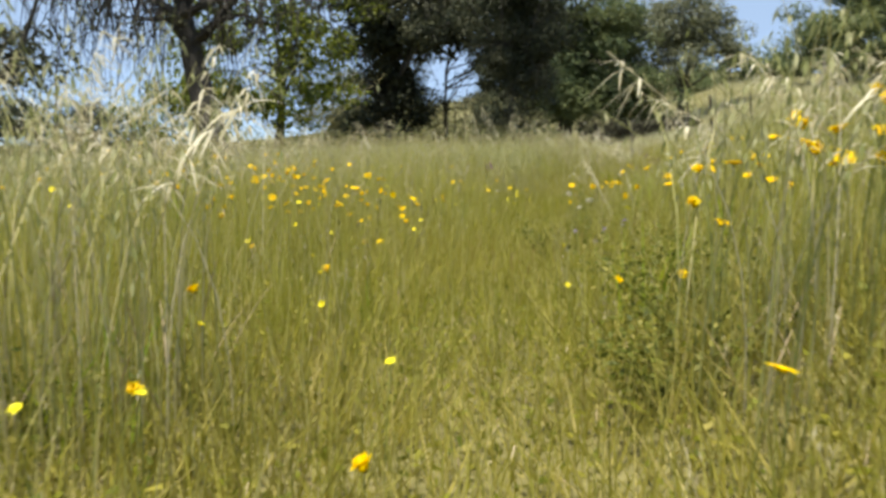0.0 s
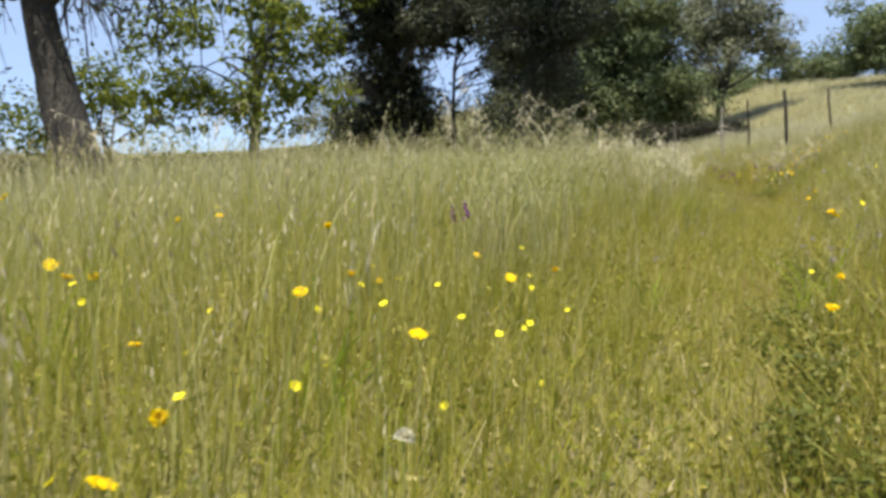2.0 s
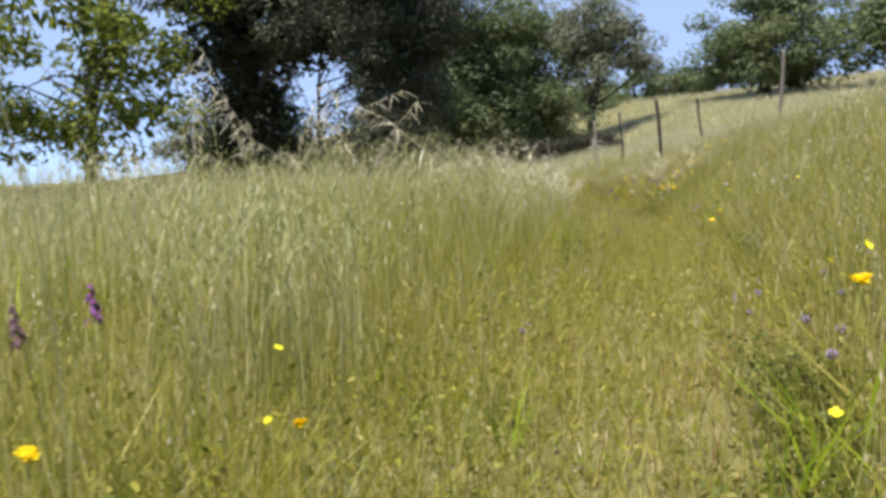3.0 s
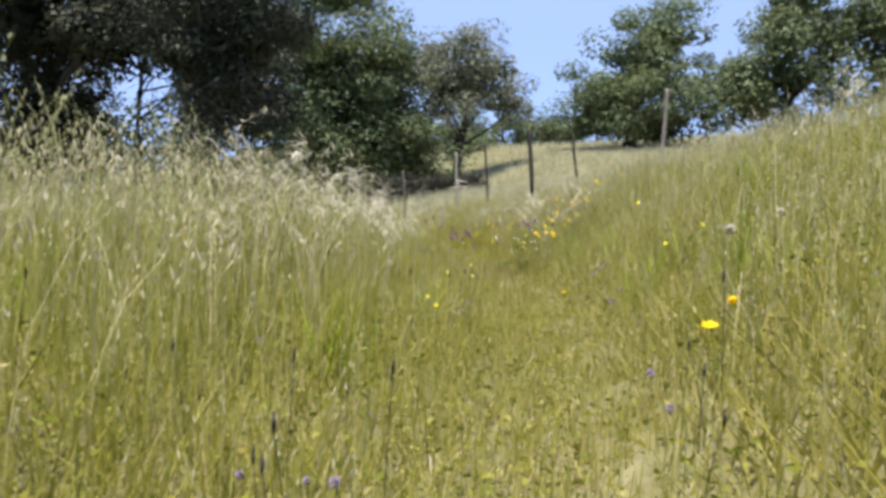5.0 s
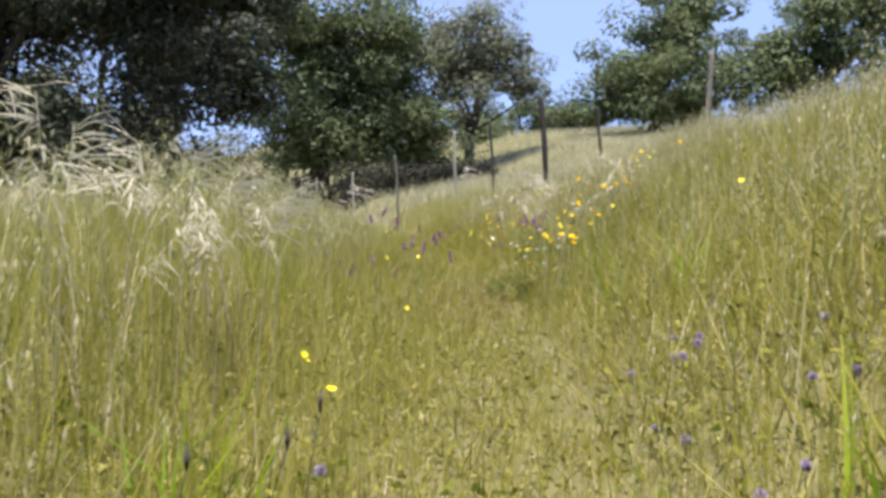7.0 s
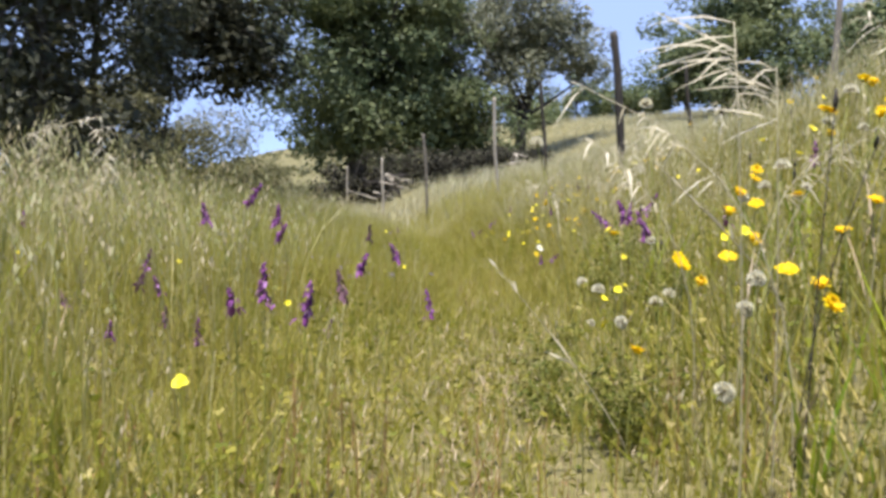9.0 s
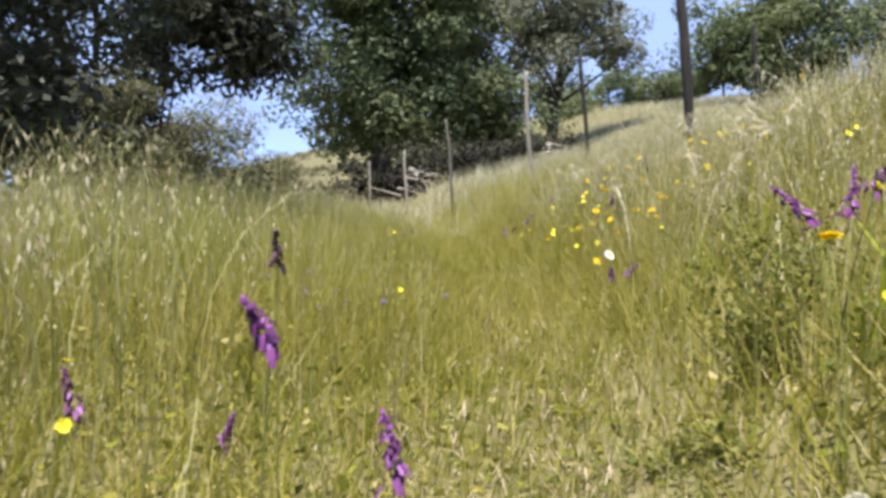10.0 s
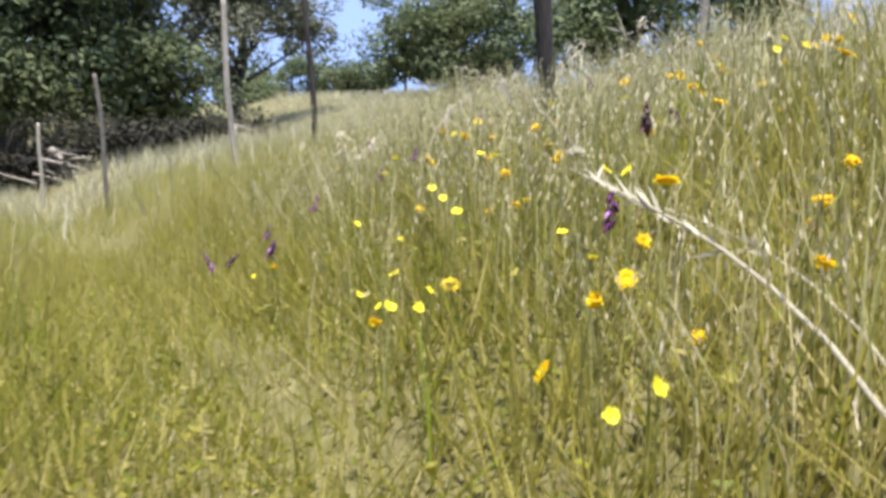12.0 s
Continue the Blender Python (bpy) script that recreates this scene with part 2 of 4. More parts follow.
def tube(bm, pts, radii, sides=8, wobble=0.0, rng=None, ridges=0.0):
    """A tapered, bent tube with closed ends, added to bm."""
    rings, ref = [], Vector((1, 0, 0))
    flute = [1 + ridges * rng.uniform(-1, 1) for _ in range(sides)] if ridges else [1] * sides
    pts = [Vector(p) for p in pts]
    for i, p in enumerate(pts):
        d = (pts[min(i + 1, len(pts) - 1)] - pts[max(i - 1, 0)]).normalized()
        u = d.cross(ref if abs(d.dot(ref)) < 0.9 else Vector((0, 1, 0))).normalized()
        v = d.cross(u)
        ring = []
        for j in range(sides):
            a = 2 * math.pi * j / sides
            r = radii[i] * flute[(j + i // 3) % sides] * (1 + (wobble * rng.uniform(-1, 1) if rng is not None else 0))
            ring.append(bm.verts.new(p + u * (r * math.cos(a)) + v * (r * math.sin(a))))
        rings.append(ring)
    for a, b in zip(rings, rings[1:]):
        for j in range(sides):
            bm.faces.new((a[j], a[(j + 1) % sides], b[(j + 1) % sides], b[j]))
    bm.faces.new(rings[0][::-1])
    bm.faces.new(rings[-1])
    for f in bm.faces:
        f.smooth = True


# ---- ground ----
def ground_sheet():
    def axis(lo, hi, step, ends):
        mid = np.arange(lo, hi + 1e-6, step)
        out = np.geomspace(step, 900, ends)
        return np.concatenate([lo - np.cumsum(np.diff(out, prepend=0))[::-1], mid, hi + out])
    xs, ys = axis(-10, 20, 0.32, 36), axis(-8, 44, 0.36, 36)
    gx, gy = np.meshgrid(xs, ys, indexing="ij")
    v = np.stack([gx, gy, land(gx, gy)], -1).reshape(-1, 3)
    i = np.arange(len(xs) - 1)[:, None] * len(ys) + np.arange(len(ys) - 1)[None]
    f = np.stack([i, i + len(ys), i + len(ys) + 1, i + 1], -1).reshape(-1, 4)
    ob = new("ground", quads("ground", v, f, EARTH))
    for p in ob.data.polygons:
        p.use_smooth = True
    return tagged(ob, "sloping meadow earth with dry thatch under the grass", "ground", kind="structure")


ground_sheet()


# ---- trees ----
def leaf_cards(centres, spread, per, size, rng, flat=0.7, hollow=0.3):
    """Small pointed leaf sprays gathered round clump centres; they face outwards and up, as leaves turn to the light."""
    n = len(centres) * per
    c = np.repeat(centres, per, 0)
    wide = np.repeat(np.broadcast_to(spread, len(centres)), per)
    d = rng.normal(size=(n, 3))
    d /= np.linalg.norm(d, axis=1)[:, None]
    c = c + d * (wide * rng.uniform(hollow, 1.0, n) ** 0.6)[:, None] * (1, 1, flat)
    face = 0.8 * d + rng.normal(size=(n, 3)) * 0.45 + (0, 0, 0.55)
    u = np.cross(face, rng.normal(size=(n, 3)))
    u /= np.linalg.norm(u, axis=1)[:, None]
    w = np.cross(face, u)
    w /= np.linalg.norm(w, axis=1)[:, None]
    s = size * rng.uniform(0.5, 1.3, n)[:, None]
    v = np.stack([c - u * s, c + w * s * 0.48 - u * s * 0.15, c + u * s, c - w * s * 0.48 - u * s * 0.15], 1).reshape(-1, 3)
    return v, np.arange(4 * n).reshape(-1, 4)


def tree(name, label, at, height, trunk_r, blobs, mat, clumps, per, size, seed, lean=(0, 0), fork=0.35, bark=BARK, limbs=9, spread=0.55, category="tree", twigs=5, twig=0.9, droop=(), gaps=-0.38, inner=0.45):
    """blobs: crown masses (x, y, z, rx, ry, rz) from the foot of the tree."""
    rng = np.random.default_rng(seed)
    x, y = at
    root = thing(name, (x, y, float(land(x, y)) - 0.12), label, category)
    bm = bmesh.new()
    top = fork * height
    pts, rad = [], []
    for i in range(15):
        t = i / 14
        pts.append((lean[0] * t + 0.08 * math.sin(5 * t + seed), lean[1] * t + 0.08 * math.sin(4 * t + 2 * seed), top * t))
        rad.append(trunk_r * (1.35 - 0.85 * t if t > 0.1 else 1.75 - 4 * t))
    tube(bm, pts, rad, 20, 0.05, rng, 0.13)
    part("trunk", bm, bark, root)
    head = Vector(pts[-1])
    # boughs: leafy lobes on the crown's masses, with a looser filling inside
    centres, inside = [], []
    vol = np.array([b[3] * b[4] + b[4] * b[5] + b[3] * b[5] for b in blobs])
    lobes = max(6, clumps // 7)
    for b, share in zip(blobs, vol / vol.sum()):
        m = max(4, int(lobes * share))
        d = rng.normal(size=(m, 3))
        d /= np.linalg.norm(d, axis=1)[:, None]
        d[:, 2] = np.where(d[:, 2] < -0.75, -d[:, 2], d[:, 2])
        centres.append(np.array(b[:3]) + d * rng.uniform(0.68, 1.02, m)[:, None] * np.array(b[3:]))
        d = rng.normal(size=(m, 3))
        d /= np.linalg.norm(d, axis=1)[:, None]
        inside.append(np.array(b[:3]) + d * rng.uniform(0.1, 0.65, m)[:, None] * np.array(b[3:]))
    centres, inside = np.concatenate(centres), np.concatenate(inside)
    centres = centres[[noise.noise(Vector(c) * 0.5 + Vector((seed, 0, 0))) > gaps for c in centres]]
    inside = inside[[noise.noise(Vector(c) * 0.5 + Vector((seed, 0, 0))) > gaps for c in inside]]
    for i in range(limbs):
        b = blobs[i % len(blobs)]
        d = rng.normal(size=3)
        d /= np.linalg.norm(d)
        end = Vector(np.array(b[:3]) + d * 0.8 * np.array(b[3:]))
        start = Vector(pts[int(rng.integers(8, 15))])
        bow = Vector(rng.normal(size=3)) * 0.35
        bm = bmesh.new()
        lp = [start.lerp(end, t) + bow * math.sin(math.pi * t) + Vector((0, 0, 0.5 * math.sin(math.pi * t))) for t in (0, 0.25, 0.5, 0.75, 1)]
        tube(bm, lp, [trunk_r * q for q in (0.42, 0.32, 0.22, 0.13, 0.05)], 6, 0.1, rng)
        limb = part("limb", bm, bark, root)
        for _ in range(twigs):
            a = lp[int(rng.integers(2, 5))]
            e = Vector(rng.normal(size=3)) * twig
            bm = bmesh.new()
            tube(bm, [a + e * t + Vector(rng.normal(size=3)) * 0.06 * twig - Vector((0, 0, 0.6 * twig * t * t)) for t in (0, 0.3, 0.6, 1)], [trunk_r * q for q in (0.09, 0.06, 0.04, 0.015)], 4)
            part("twig", bm, bark, limb)
    tips = []
    for a, e, count, drop in droop:
        a, e = Vector(a), Vector(e)
        bm = bmesh.new()
        lp = [a.lerp(e, t) + Vector((0, 0, 0.35 * math.sin(math.pi * t))) for t in np.linspace(0, 1, 6)]
        tube(bm, lp, [trunk_r * q for q in (0.4, 0.32, 0.25, 0.18, 0.11, 0.05)], 6, 0.1, rng)
        limb = part("limb", bm, bark, root)
        for _ in range(count):
            p, q = a.lerp(e, rng.uniform(0.15, 1)) + Vector((0, 0, 0.2)), Vector(rng.normal(size=3)) * 0.35
            fall = drop * rng.uniform(0.4, 1.0)
            bm = bmesh.new()
            tube(bm, [p + q * t + Vector((rng.normal() * 0.05, rng.normal() * 0.05, -fall * t**1.5)) for t in (0, 0.25, 0.5, 0.75, 1)], [trunk_r * v for v in (0.09, 0.075, 0.06, 0.04, 0.018)], 4)
            part("twig", bm, bark, limb)
            if rng.uniform() < 0.3:
                tips.append(p + q - Vector((0, 0, fall * rng.uniform(0.3, 0.9))))
    leaves = [leaf_cards(centres, spread * 2.1 * rng.uniform(0.6, 1.35, len(centres)), int(per * 6.4), size * 1.16, rng, 0.63, 0.35)]
    if inner:
        leaves.append(leaf_cards(inside, spread * 1.6, max(4, int(per * 3.0 * inner)), size * 1.9, rng))
    if tips:
        leaves.append(leaf_cards(np.array(tips), spread * 0.8, max(6, per // 2), size, rng))
    part("crown", quads("crown", *joined(leaves), mat), mat, root)
    return root


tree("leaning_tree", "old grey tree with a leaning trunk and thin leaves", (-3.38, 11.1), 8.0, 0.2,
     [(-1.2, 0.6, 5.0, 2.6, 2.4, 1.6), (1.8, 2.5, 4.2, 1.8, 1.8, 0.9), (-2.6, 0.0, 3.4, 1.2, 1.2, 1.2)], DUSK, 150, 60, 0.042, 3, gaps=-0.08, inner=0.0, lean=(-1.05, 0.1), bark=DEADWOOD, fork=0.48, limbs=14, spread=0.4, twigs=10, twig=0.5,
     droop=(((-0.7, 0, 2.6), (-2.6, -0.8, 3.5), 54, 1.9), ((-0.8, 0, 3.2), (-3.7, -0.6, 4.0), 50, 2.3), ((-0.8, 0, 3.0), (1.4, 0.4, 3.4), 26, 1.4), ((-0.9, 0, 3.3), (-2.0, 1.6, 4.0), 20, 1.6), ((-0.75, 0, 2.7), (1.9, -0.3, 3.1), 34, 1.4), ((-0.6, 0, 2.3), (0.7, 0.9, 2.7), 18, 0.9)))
tree("spring_tree", "airy tree with bright green spring leaves", (-6.0, 27.0), 9.5, 0.16,
     [(0, 0, 5.2, 3.9, 3.2, 3.2), (-3.0, 0, 2.2, 2.0, 1.8, 1.2), (1.7, -0.5, 2.7, 1.8, 1.6, 1.7), (-0.6, -0.6, 2.3, 1.5, 1.5, 1.2)], BRIGHT, 260, 40, 0.1, 5, fork=0.4, limbs=14, gaps=-0.24, inner=0.4)
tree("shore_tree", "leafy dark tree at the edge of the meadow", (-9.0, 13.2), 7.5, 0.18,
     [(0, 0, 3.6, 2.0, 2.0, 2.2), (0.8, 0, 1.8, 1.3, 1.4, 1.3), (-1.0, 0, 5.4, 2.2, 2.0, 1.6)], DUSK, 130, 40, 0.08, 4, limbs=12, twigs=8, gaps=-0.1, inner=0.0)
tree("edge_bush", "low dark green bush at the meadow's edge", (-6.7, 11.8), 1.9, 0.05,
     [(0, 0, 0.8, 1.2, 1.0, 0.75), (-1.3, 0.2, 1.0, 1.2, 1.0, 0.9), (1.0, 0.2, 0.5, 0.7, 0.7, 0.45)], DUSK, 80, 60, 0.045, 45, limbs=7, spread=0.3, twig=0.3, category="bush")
tree("spring_bush", "small airy bush with yellow-green leaves", (-5.3, 15.5), 2.6, 0.05,
     [(0, 0, 1.5, 1.0, 0.9, 0.8), (0.8, 0, 1.1, 0.7, 0.7, 0.6), (-1.2, 0.4, 0.9, 0.9, 0.8, 0.8)], BRIGHT, 64, 40, 0.05, 6, limbs=7, spread=0.3, twig=0.3, category="bush")
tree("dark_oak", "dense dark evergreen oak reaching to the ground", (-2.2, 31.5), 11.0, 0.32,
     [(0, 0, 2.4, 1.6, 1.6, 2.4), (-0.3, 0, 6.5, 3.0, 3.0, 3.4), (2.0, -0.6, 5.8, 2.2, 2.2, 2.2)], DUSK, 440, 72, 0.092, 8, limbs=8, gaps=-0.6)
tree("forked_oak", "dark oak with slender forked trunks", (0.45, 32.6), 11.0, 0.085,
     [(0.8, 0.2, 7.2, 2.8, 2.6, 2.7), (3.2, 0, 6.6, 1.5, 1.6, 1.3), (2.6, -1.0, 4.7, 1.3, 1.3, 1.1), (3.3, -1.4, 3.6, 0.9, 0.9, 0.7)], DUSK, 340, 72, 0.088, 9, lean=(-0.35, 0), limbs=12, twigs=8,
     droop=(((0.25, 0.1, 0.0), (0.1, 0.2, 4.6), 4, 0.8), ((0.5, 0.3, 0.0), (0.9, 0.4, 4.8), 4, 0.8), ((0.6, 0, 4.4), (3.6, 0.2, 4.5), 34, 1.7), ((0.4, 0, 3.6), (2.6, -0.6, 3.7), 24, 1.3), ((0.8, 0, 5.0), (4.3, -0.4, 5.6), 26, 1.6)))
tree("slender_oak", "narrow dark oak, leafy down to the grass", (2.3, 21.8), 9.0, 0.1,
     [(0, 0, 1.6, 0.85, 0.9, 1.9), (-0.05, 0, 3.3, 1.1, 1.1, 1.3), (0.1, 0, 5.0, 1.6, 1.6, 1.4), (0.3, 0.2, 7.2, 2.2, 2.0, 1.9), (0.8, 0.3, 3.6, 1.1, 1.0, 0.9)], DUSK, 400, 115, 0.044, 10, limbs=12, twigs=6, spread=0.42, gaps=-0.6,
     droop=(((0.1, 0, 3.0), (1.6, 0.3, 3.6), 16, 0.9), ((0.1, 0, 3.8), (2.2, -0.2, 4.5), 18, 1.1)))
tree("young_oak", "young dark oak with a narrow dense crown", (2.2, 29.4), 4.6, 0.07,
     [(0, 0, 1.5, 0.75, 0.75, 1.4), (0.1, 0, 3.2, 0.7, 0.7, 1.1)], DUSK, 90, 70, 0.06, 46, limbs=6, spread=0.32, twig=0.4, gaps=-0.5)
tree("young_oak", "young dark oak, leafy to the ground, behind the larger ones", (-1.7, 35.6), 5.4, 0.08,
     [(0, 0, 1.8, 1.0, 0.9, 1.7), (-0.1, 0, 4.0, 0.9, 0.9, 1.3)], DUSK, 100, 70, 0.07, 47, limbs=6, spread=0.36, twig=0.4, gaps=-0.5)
tree("brush_bush", "dull brown-green bush under the oaks", (2.6, 27.0), 2.2, 0.05,
     [(-0.4, 0, 1.0, 0.9, 0.8, 1.1), (0.6, 0, 0.8, 0.8, 0.7, 0.85), (1.5, 0.2, 0.45, 0.7, 0.6, 0.5)], BROWN, 96, 150, 0.028, 11, limbs=6, spread=0.3, twig=0.3, category="bush")
tree("broad_oak", "broad dark evergreen oak with low branches", (7.2, 44.0), 12.5, 0.4,
     [(0, 0, 3.6, 3.4, 3.2, 3.4), (-0.2, 0, 7.6, 4.0, 3.8, 4.2), (2.4, -0.6, 4.6, 2.4, 2.4, 3.2), (3.8, -0.4, 2.6, 2.2, 2.0, 2.4)], OAK, 720, 74, 0.1, 12, limbs=10, spread=0.7, gaps=-0.5)
tree("olive_grey_tree", "grey-green tree with a crooked open crown", (14.4, 46.0), 8.8, 0.22,
     [(-0.8, 0, 4.9, 3.0, 2.4, 2.7), (1.0, 0, 6.0, 2.7, 2.2, 2.2), (-2.4, -0.5, 1.6, 2.2, 1.8, 1.7), (-3.0, -0.8, 3.6, 2.0, 1.8, 2.4), (-3.6, -0.4, 5.6, 2.2, 2.0, 2.2), (2.8, 0, 4.6, 1.1, 1.0, 0.9), (2.2, 0, 6.4, 1.4, 1.2, 1.0)], GREY, 520, 54, 0.085, 14, lean=(0.6, 0), limbs=16, gaps=-0.42,
     droop=(((-2.6, -0.8, 0.05), (-0.8, -0.4, 2.8), 5, 0.8),))
tree("hillside_oak", "round green oak on the hillside", (27.0, 50.0), 8.5, 0.3,
     [(0, 0, 3.8, 4.0, 3.6, 3.0), (2.0, 0, 7.0, 3.4, 3.0, 3.0), (-2.2, 0, 1.6, 2.2, 2.2, 1.7), (1.2, -1, 1.3, 2.6, 2.0, 1.4)], OAK, 520, 54, 0.115, 17, limbs=10, spread=0.7)
tree("hillside_oak", "wide green oak on top of the bank", (35.0, 46.0), 9.0, 0.3,
     [(0, 0, 4.6, 4.6, 4.0, 3.4), (1.0, 0, 8.4, 4.2, 3.4, 3.6), (-3.0, 0, 2.4, 2.6, 2.4, 2.2), (0, -1, 1.4, 3.2, 2.0, 1.5)], OAK, 500, 54, 0.125, 19, limbs=10, spread=0.75)
tree("hillside_oak", "wide green oak above the meadow bank", (41.0, 43.0), 9.0, 0.3,
     [(0, 0, 4.6, 4.6, 4.0, 3.6), (1.0, 0, 8.2, 4.0, 3.4, 3.2)], OAK, 340, 50, 0.15, 21, limbs=8, spread=0.8)
tree("brush_bush", "broad olive-brown bush at the foot of the far slope", (-6.0, 54.0), 6.0, 0.14,
     [(-0.6, 0, 2.4, 4.6, 3.0, 3.6), (4.0, 0, 1.2, 3.0, 2.6, 2.1), (8.0, 0, 0.6, 2.4, 2.0, 1.3)], BROWN, 420, 74, 0.095, 23, fork=0.3, limbs=6, spread=0.7, inner=0.3, category="bush")
for k, (bx, by, br) in enumerate(((20.0, 62.0, 1.6), (23.5, 63.0, 2.2), (26.8, 62.5, 1.8), (30.5, 61.0, 2.4), (18.2, 57.0, 1.0))):
    tree("crest_bush", "low green bush on the hill crest", (bx, by), 2.0 * br, 0.08, [(0, 0, 0.7 * br, 1.2 * br, br, 0.75 * br), (0.7 * br, 0, 0.5 * br, 0.8 * br, br, 0.5 * br)], OAK, int(26 * br), 50, 0.12, 25 + k, limbs=4, category="bush")

# ---- fence ----
fence = thing("fence", (8.0, 20.0, float(land(8.0, 20.0))), "old fence of uneven weathered wooden posts", "fence")


def post(x, y, high, r, lean, mat, label, seed):
    rng = np.random.default_rng(seed)
    bm = bmesh.new()
    z = float(land(x, y))
    pts = [(x + lean * (t * high) + 0.014 * math.sin(7 * t + 2.3 * seed), y + 0.01 * math.sin(3 * t + seed), z - 0.3 + (high + 0.3) * t) for t in (0, 0.2, 0.4, 0.6, 0.8, 0.97, 1.0)]
    o = fence.matrix_basis.translation
    pts = [Vector(p) - o for p in pts]
    tube(bm, pts, [r * 1.05, r, r * 0.97, r * 1.02, r * 0.96, r * 0.93, r * 0.8], 10, 0.07, rng)
    part("post", bm, mat, fence, label)


post(8.06, 20.0, 1.47, 0.038, -0.17, POST_DARK, "thick dark corner post", 1)
post(8.4, 23.5, 1.4, 0.024, -0.1, POST_DARK, "thin dark post", 2)
post(7.69, 23.4, 1.45, 0.023, -0.1, POST_PALE, "pale bleached post", 3)
post(7.2, 26.2, 1.45, 0.023, -0.105, POST_GREY, "grey weathered post", 4)
post(7.06, 32.1, 1.45, 0.03, -0.04, POST_PALE, "", 5)
post(6.55, 37.5, 1.4, 0.03, -0.05, POST_PALE, "", 6)
post(6.2, 40.5, 1.3, 0.045, 0.02, POST_PALE, "", 7)
post(10.18, 22.6, 1.35, 0.026, -0.18, POST_DARK, "thin dark post up the slope", 8)
post(12.2, 22.7, 2.3, 0.045, 0.02, POST_GREY, "tall grey pole", 9)

# ---- one low dark shrub, then four that stand in for shade under the trees ----
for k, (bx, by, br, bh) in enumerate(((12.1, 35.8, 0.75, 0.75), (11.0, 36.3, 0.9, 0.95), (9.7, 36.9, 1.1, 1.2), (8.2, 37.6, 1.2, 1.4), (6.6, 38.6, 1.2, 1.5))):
    tree("shade_shrub", "low dark shrub, its leaves near black for the shade under the trees", (bx, by), bh, 0.05, [(0, 0, 0.5 * bh, br, 0.7 * br, 0.55 * bh), (-0.6 * br, 0.1, 0.42 * bh, 0.7 * br, 0.6 * br, 0.45 * bh)], SHADE_SHRUB, int(34 * br), 48, 0.06, 61 + k, limbs=6, spread=0.3, twigs=4, twig=0.4, category="bush")

# ---- heaps of cut branches beside the shrubs ----
def brush_pile(x, y, wide, high, count, seed):
    rng = np.random.default_rng(seed)
    root = thing("brush_pile", (x, y, float(land(x, y)) - 0.05), "heap of cut dead branches, some bleached pale, in the dry grass", "brush pile", "brush piles")
    for i in range(count):
        a, lift = rng.uniform(0, 2 * math.pi), rng.uniform(0.05, 1.0)
        mid = Vector((rng.normal(0, 0.35) * wide * (1.2 - lift), rng.normal(0, 0.3) * wide * (1.2 - lift), high * lift * 0.8))
        d = Vector((math.cos(a), math.sin(a) * 0.7, rng.uniform(-0.25, 0.3))) * wide * rng.uniform(0.35, 0.8)
        bow = Vector(rng.normal(size=3)) * 0.08
        bm = bmesh.new()
        tube(bm, [mid + d * (t - 0.5) + bow * math.sin(math.pi * t) for t in (0, 0.3, 0.65, 1)], [q * rng.uniform(0.6, 1.3) for q in (0.035, 0.03, 0.022, 0.009)], 6, 0.1, rng)
        part("branch", bm, POST_PALE if rng.uniform() < 0.35 else DEADWOOD, root)


brush_pile(7.75, 36.3, 1.5, 1.1, 34, 301)
brush_pile(11.7, 35.2, 1.2, 0.7, 26, 302)

# ---- grass ----
def soft_scatter(n, wide, y0, y1, most):
    y = RNG.uniform(y0, y1, n)
    s = RNG.normal(0, wide, n)
    s = np.where(np.abs(s) > most, RNG.uniform(-most, most, n), s)
    return s + np.interp(y, TRAIL_Y, TRAIL_X), y


x, y = soft_scatter(176000, 1.4, -4.5, 23, 4.5)
s = np.abs(beside(x, y)) + 0.3 * (1 - smooth(y, 3, 7)) + 0.2 * smooth(y, 15.8, 17.3)
xe, ye = scatter(15000, -1.6, 2.6, 16.6, 20.4)
x, y, s = np.r_[x, xe], np.r_[y, ye], np.r_[s, np.abs(beside(xe, ye)) + 0.2]
h = (0.09 + 0.1 * smooth(s, 0.1, 0.8)) * RNG.uniform(0.5, 1.6, len(x))
stuff("short_grass", blades(x, y, h, RNG.uniform(0.004, 0.009, len(x)), RNG.uniform(0.1, 1.1, len(x)), 2), SHORT, "short olive and straw-coloured grass along the trodden trail", "grass")

x, y = soft_scatter(146000, 2.3, -5.5, 27, 6.5)
s = np.abs(beside(x, y)) + 0.35 * (1 - smooth(y, 3, 7)) + 0.22 * smooth(y, 15.8, 17.3)
keep = RNG.uniform(0, 1, len(x)) < 0.6 + 0.4 * smooth(s, 0.1, 0.9)
x, y, s = x[keep], y[keep], s[keep]
h = (0.165 + 0.235 * smooth(s, 0.1, 1.7)) * RNG.uniform(0.5, 1.45, len(x)) * (0.75 + 0.5 * patchy(x, y, 1.7, 1.0))
h *= 1 - (0.42 * smooth(y, 5, 9) + 0.16 * smooth(y, 13, 16)) * smooth(beside(x, y), 0.3, 1.4)
stuff("meadow_grass", blades(x, y, h, RNG.uniform(0.0022, 0.0048, len(x)), RNG.uniform(0.02, 0.32, len(x)), 3), MEADOW, "knee-high yellow-green meadow grass", "grass")

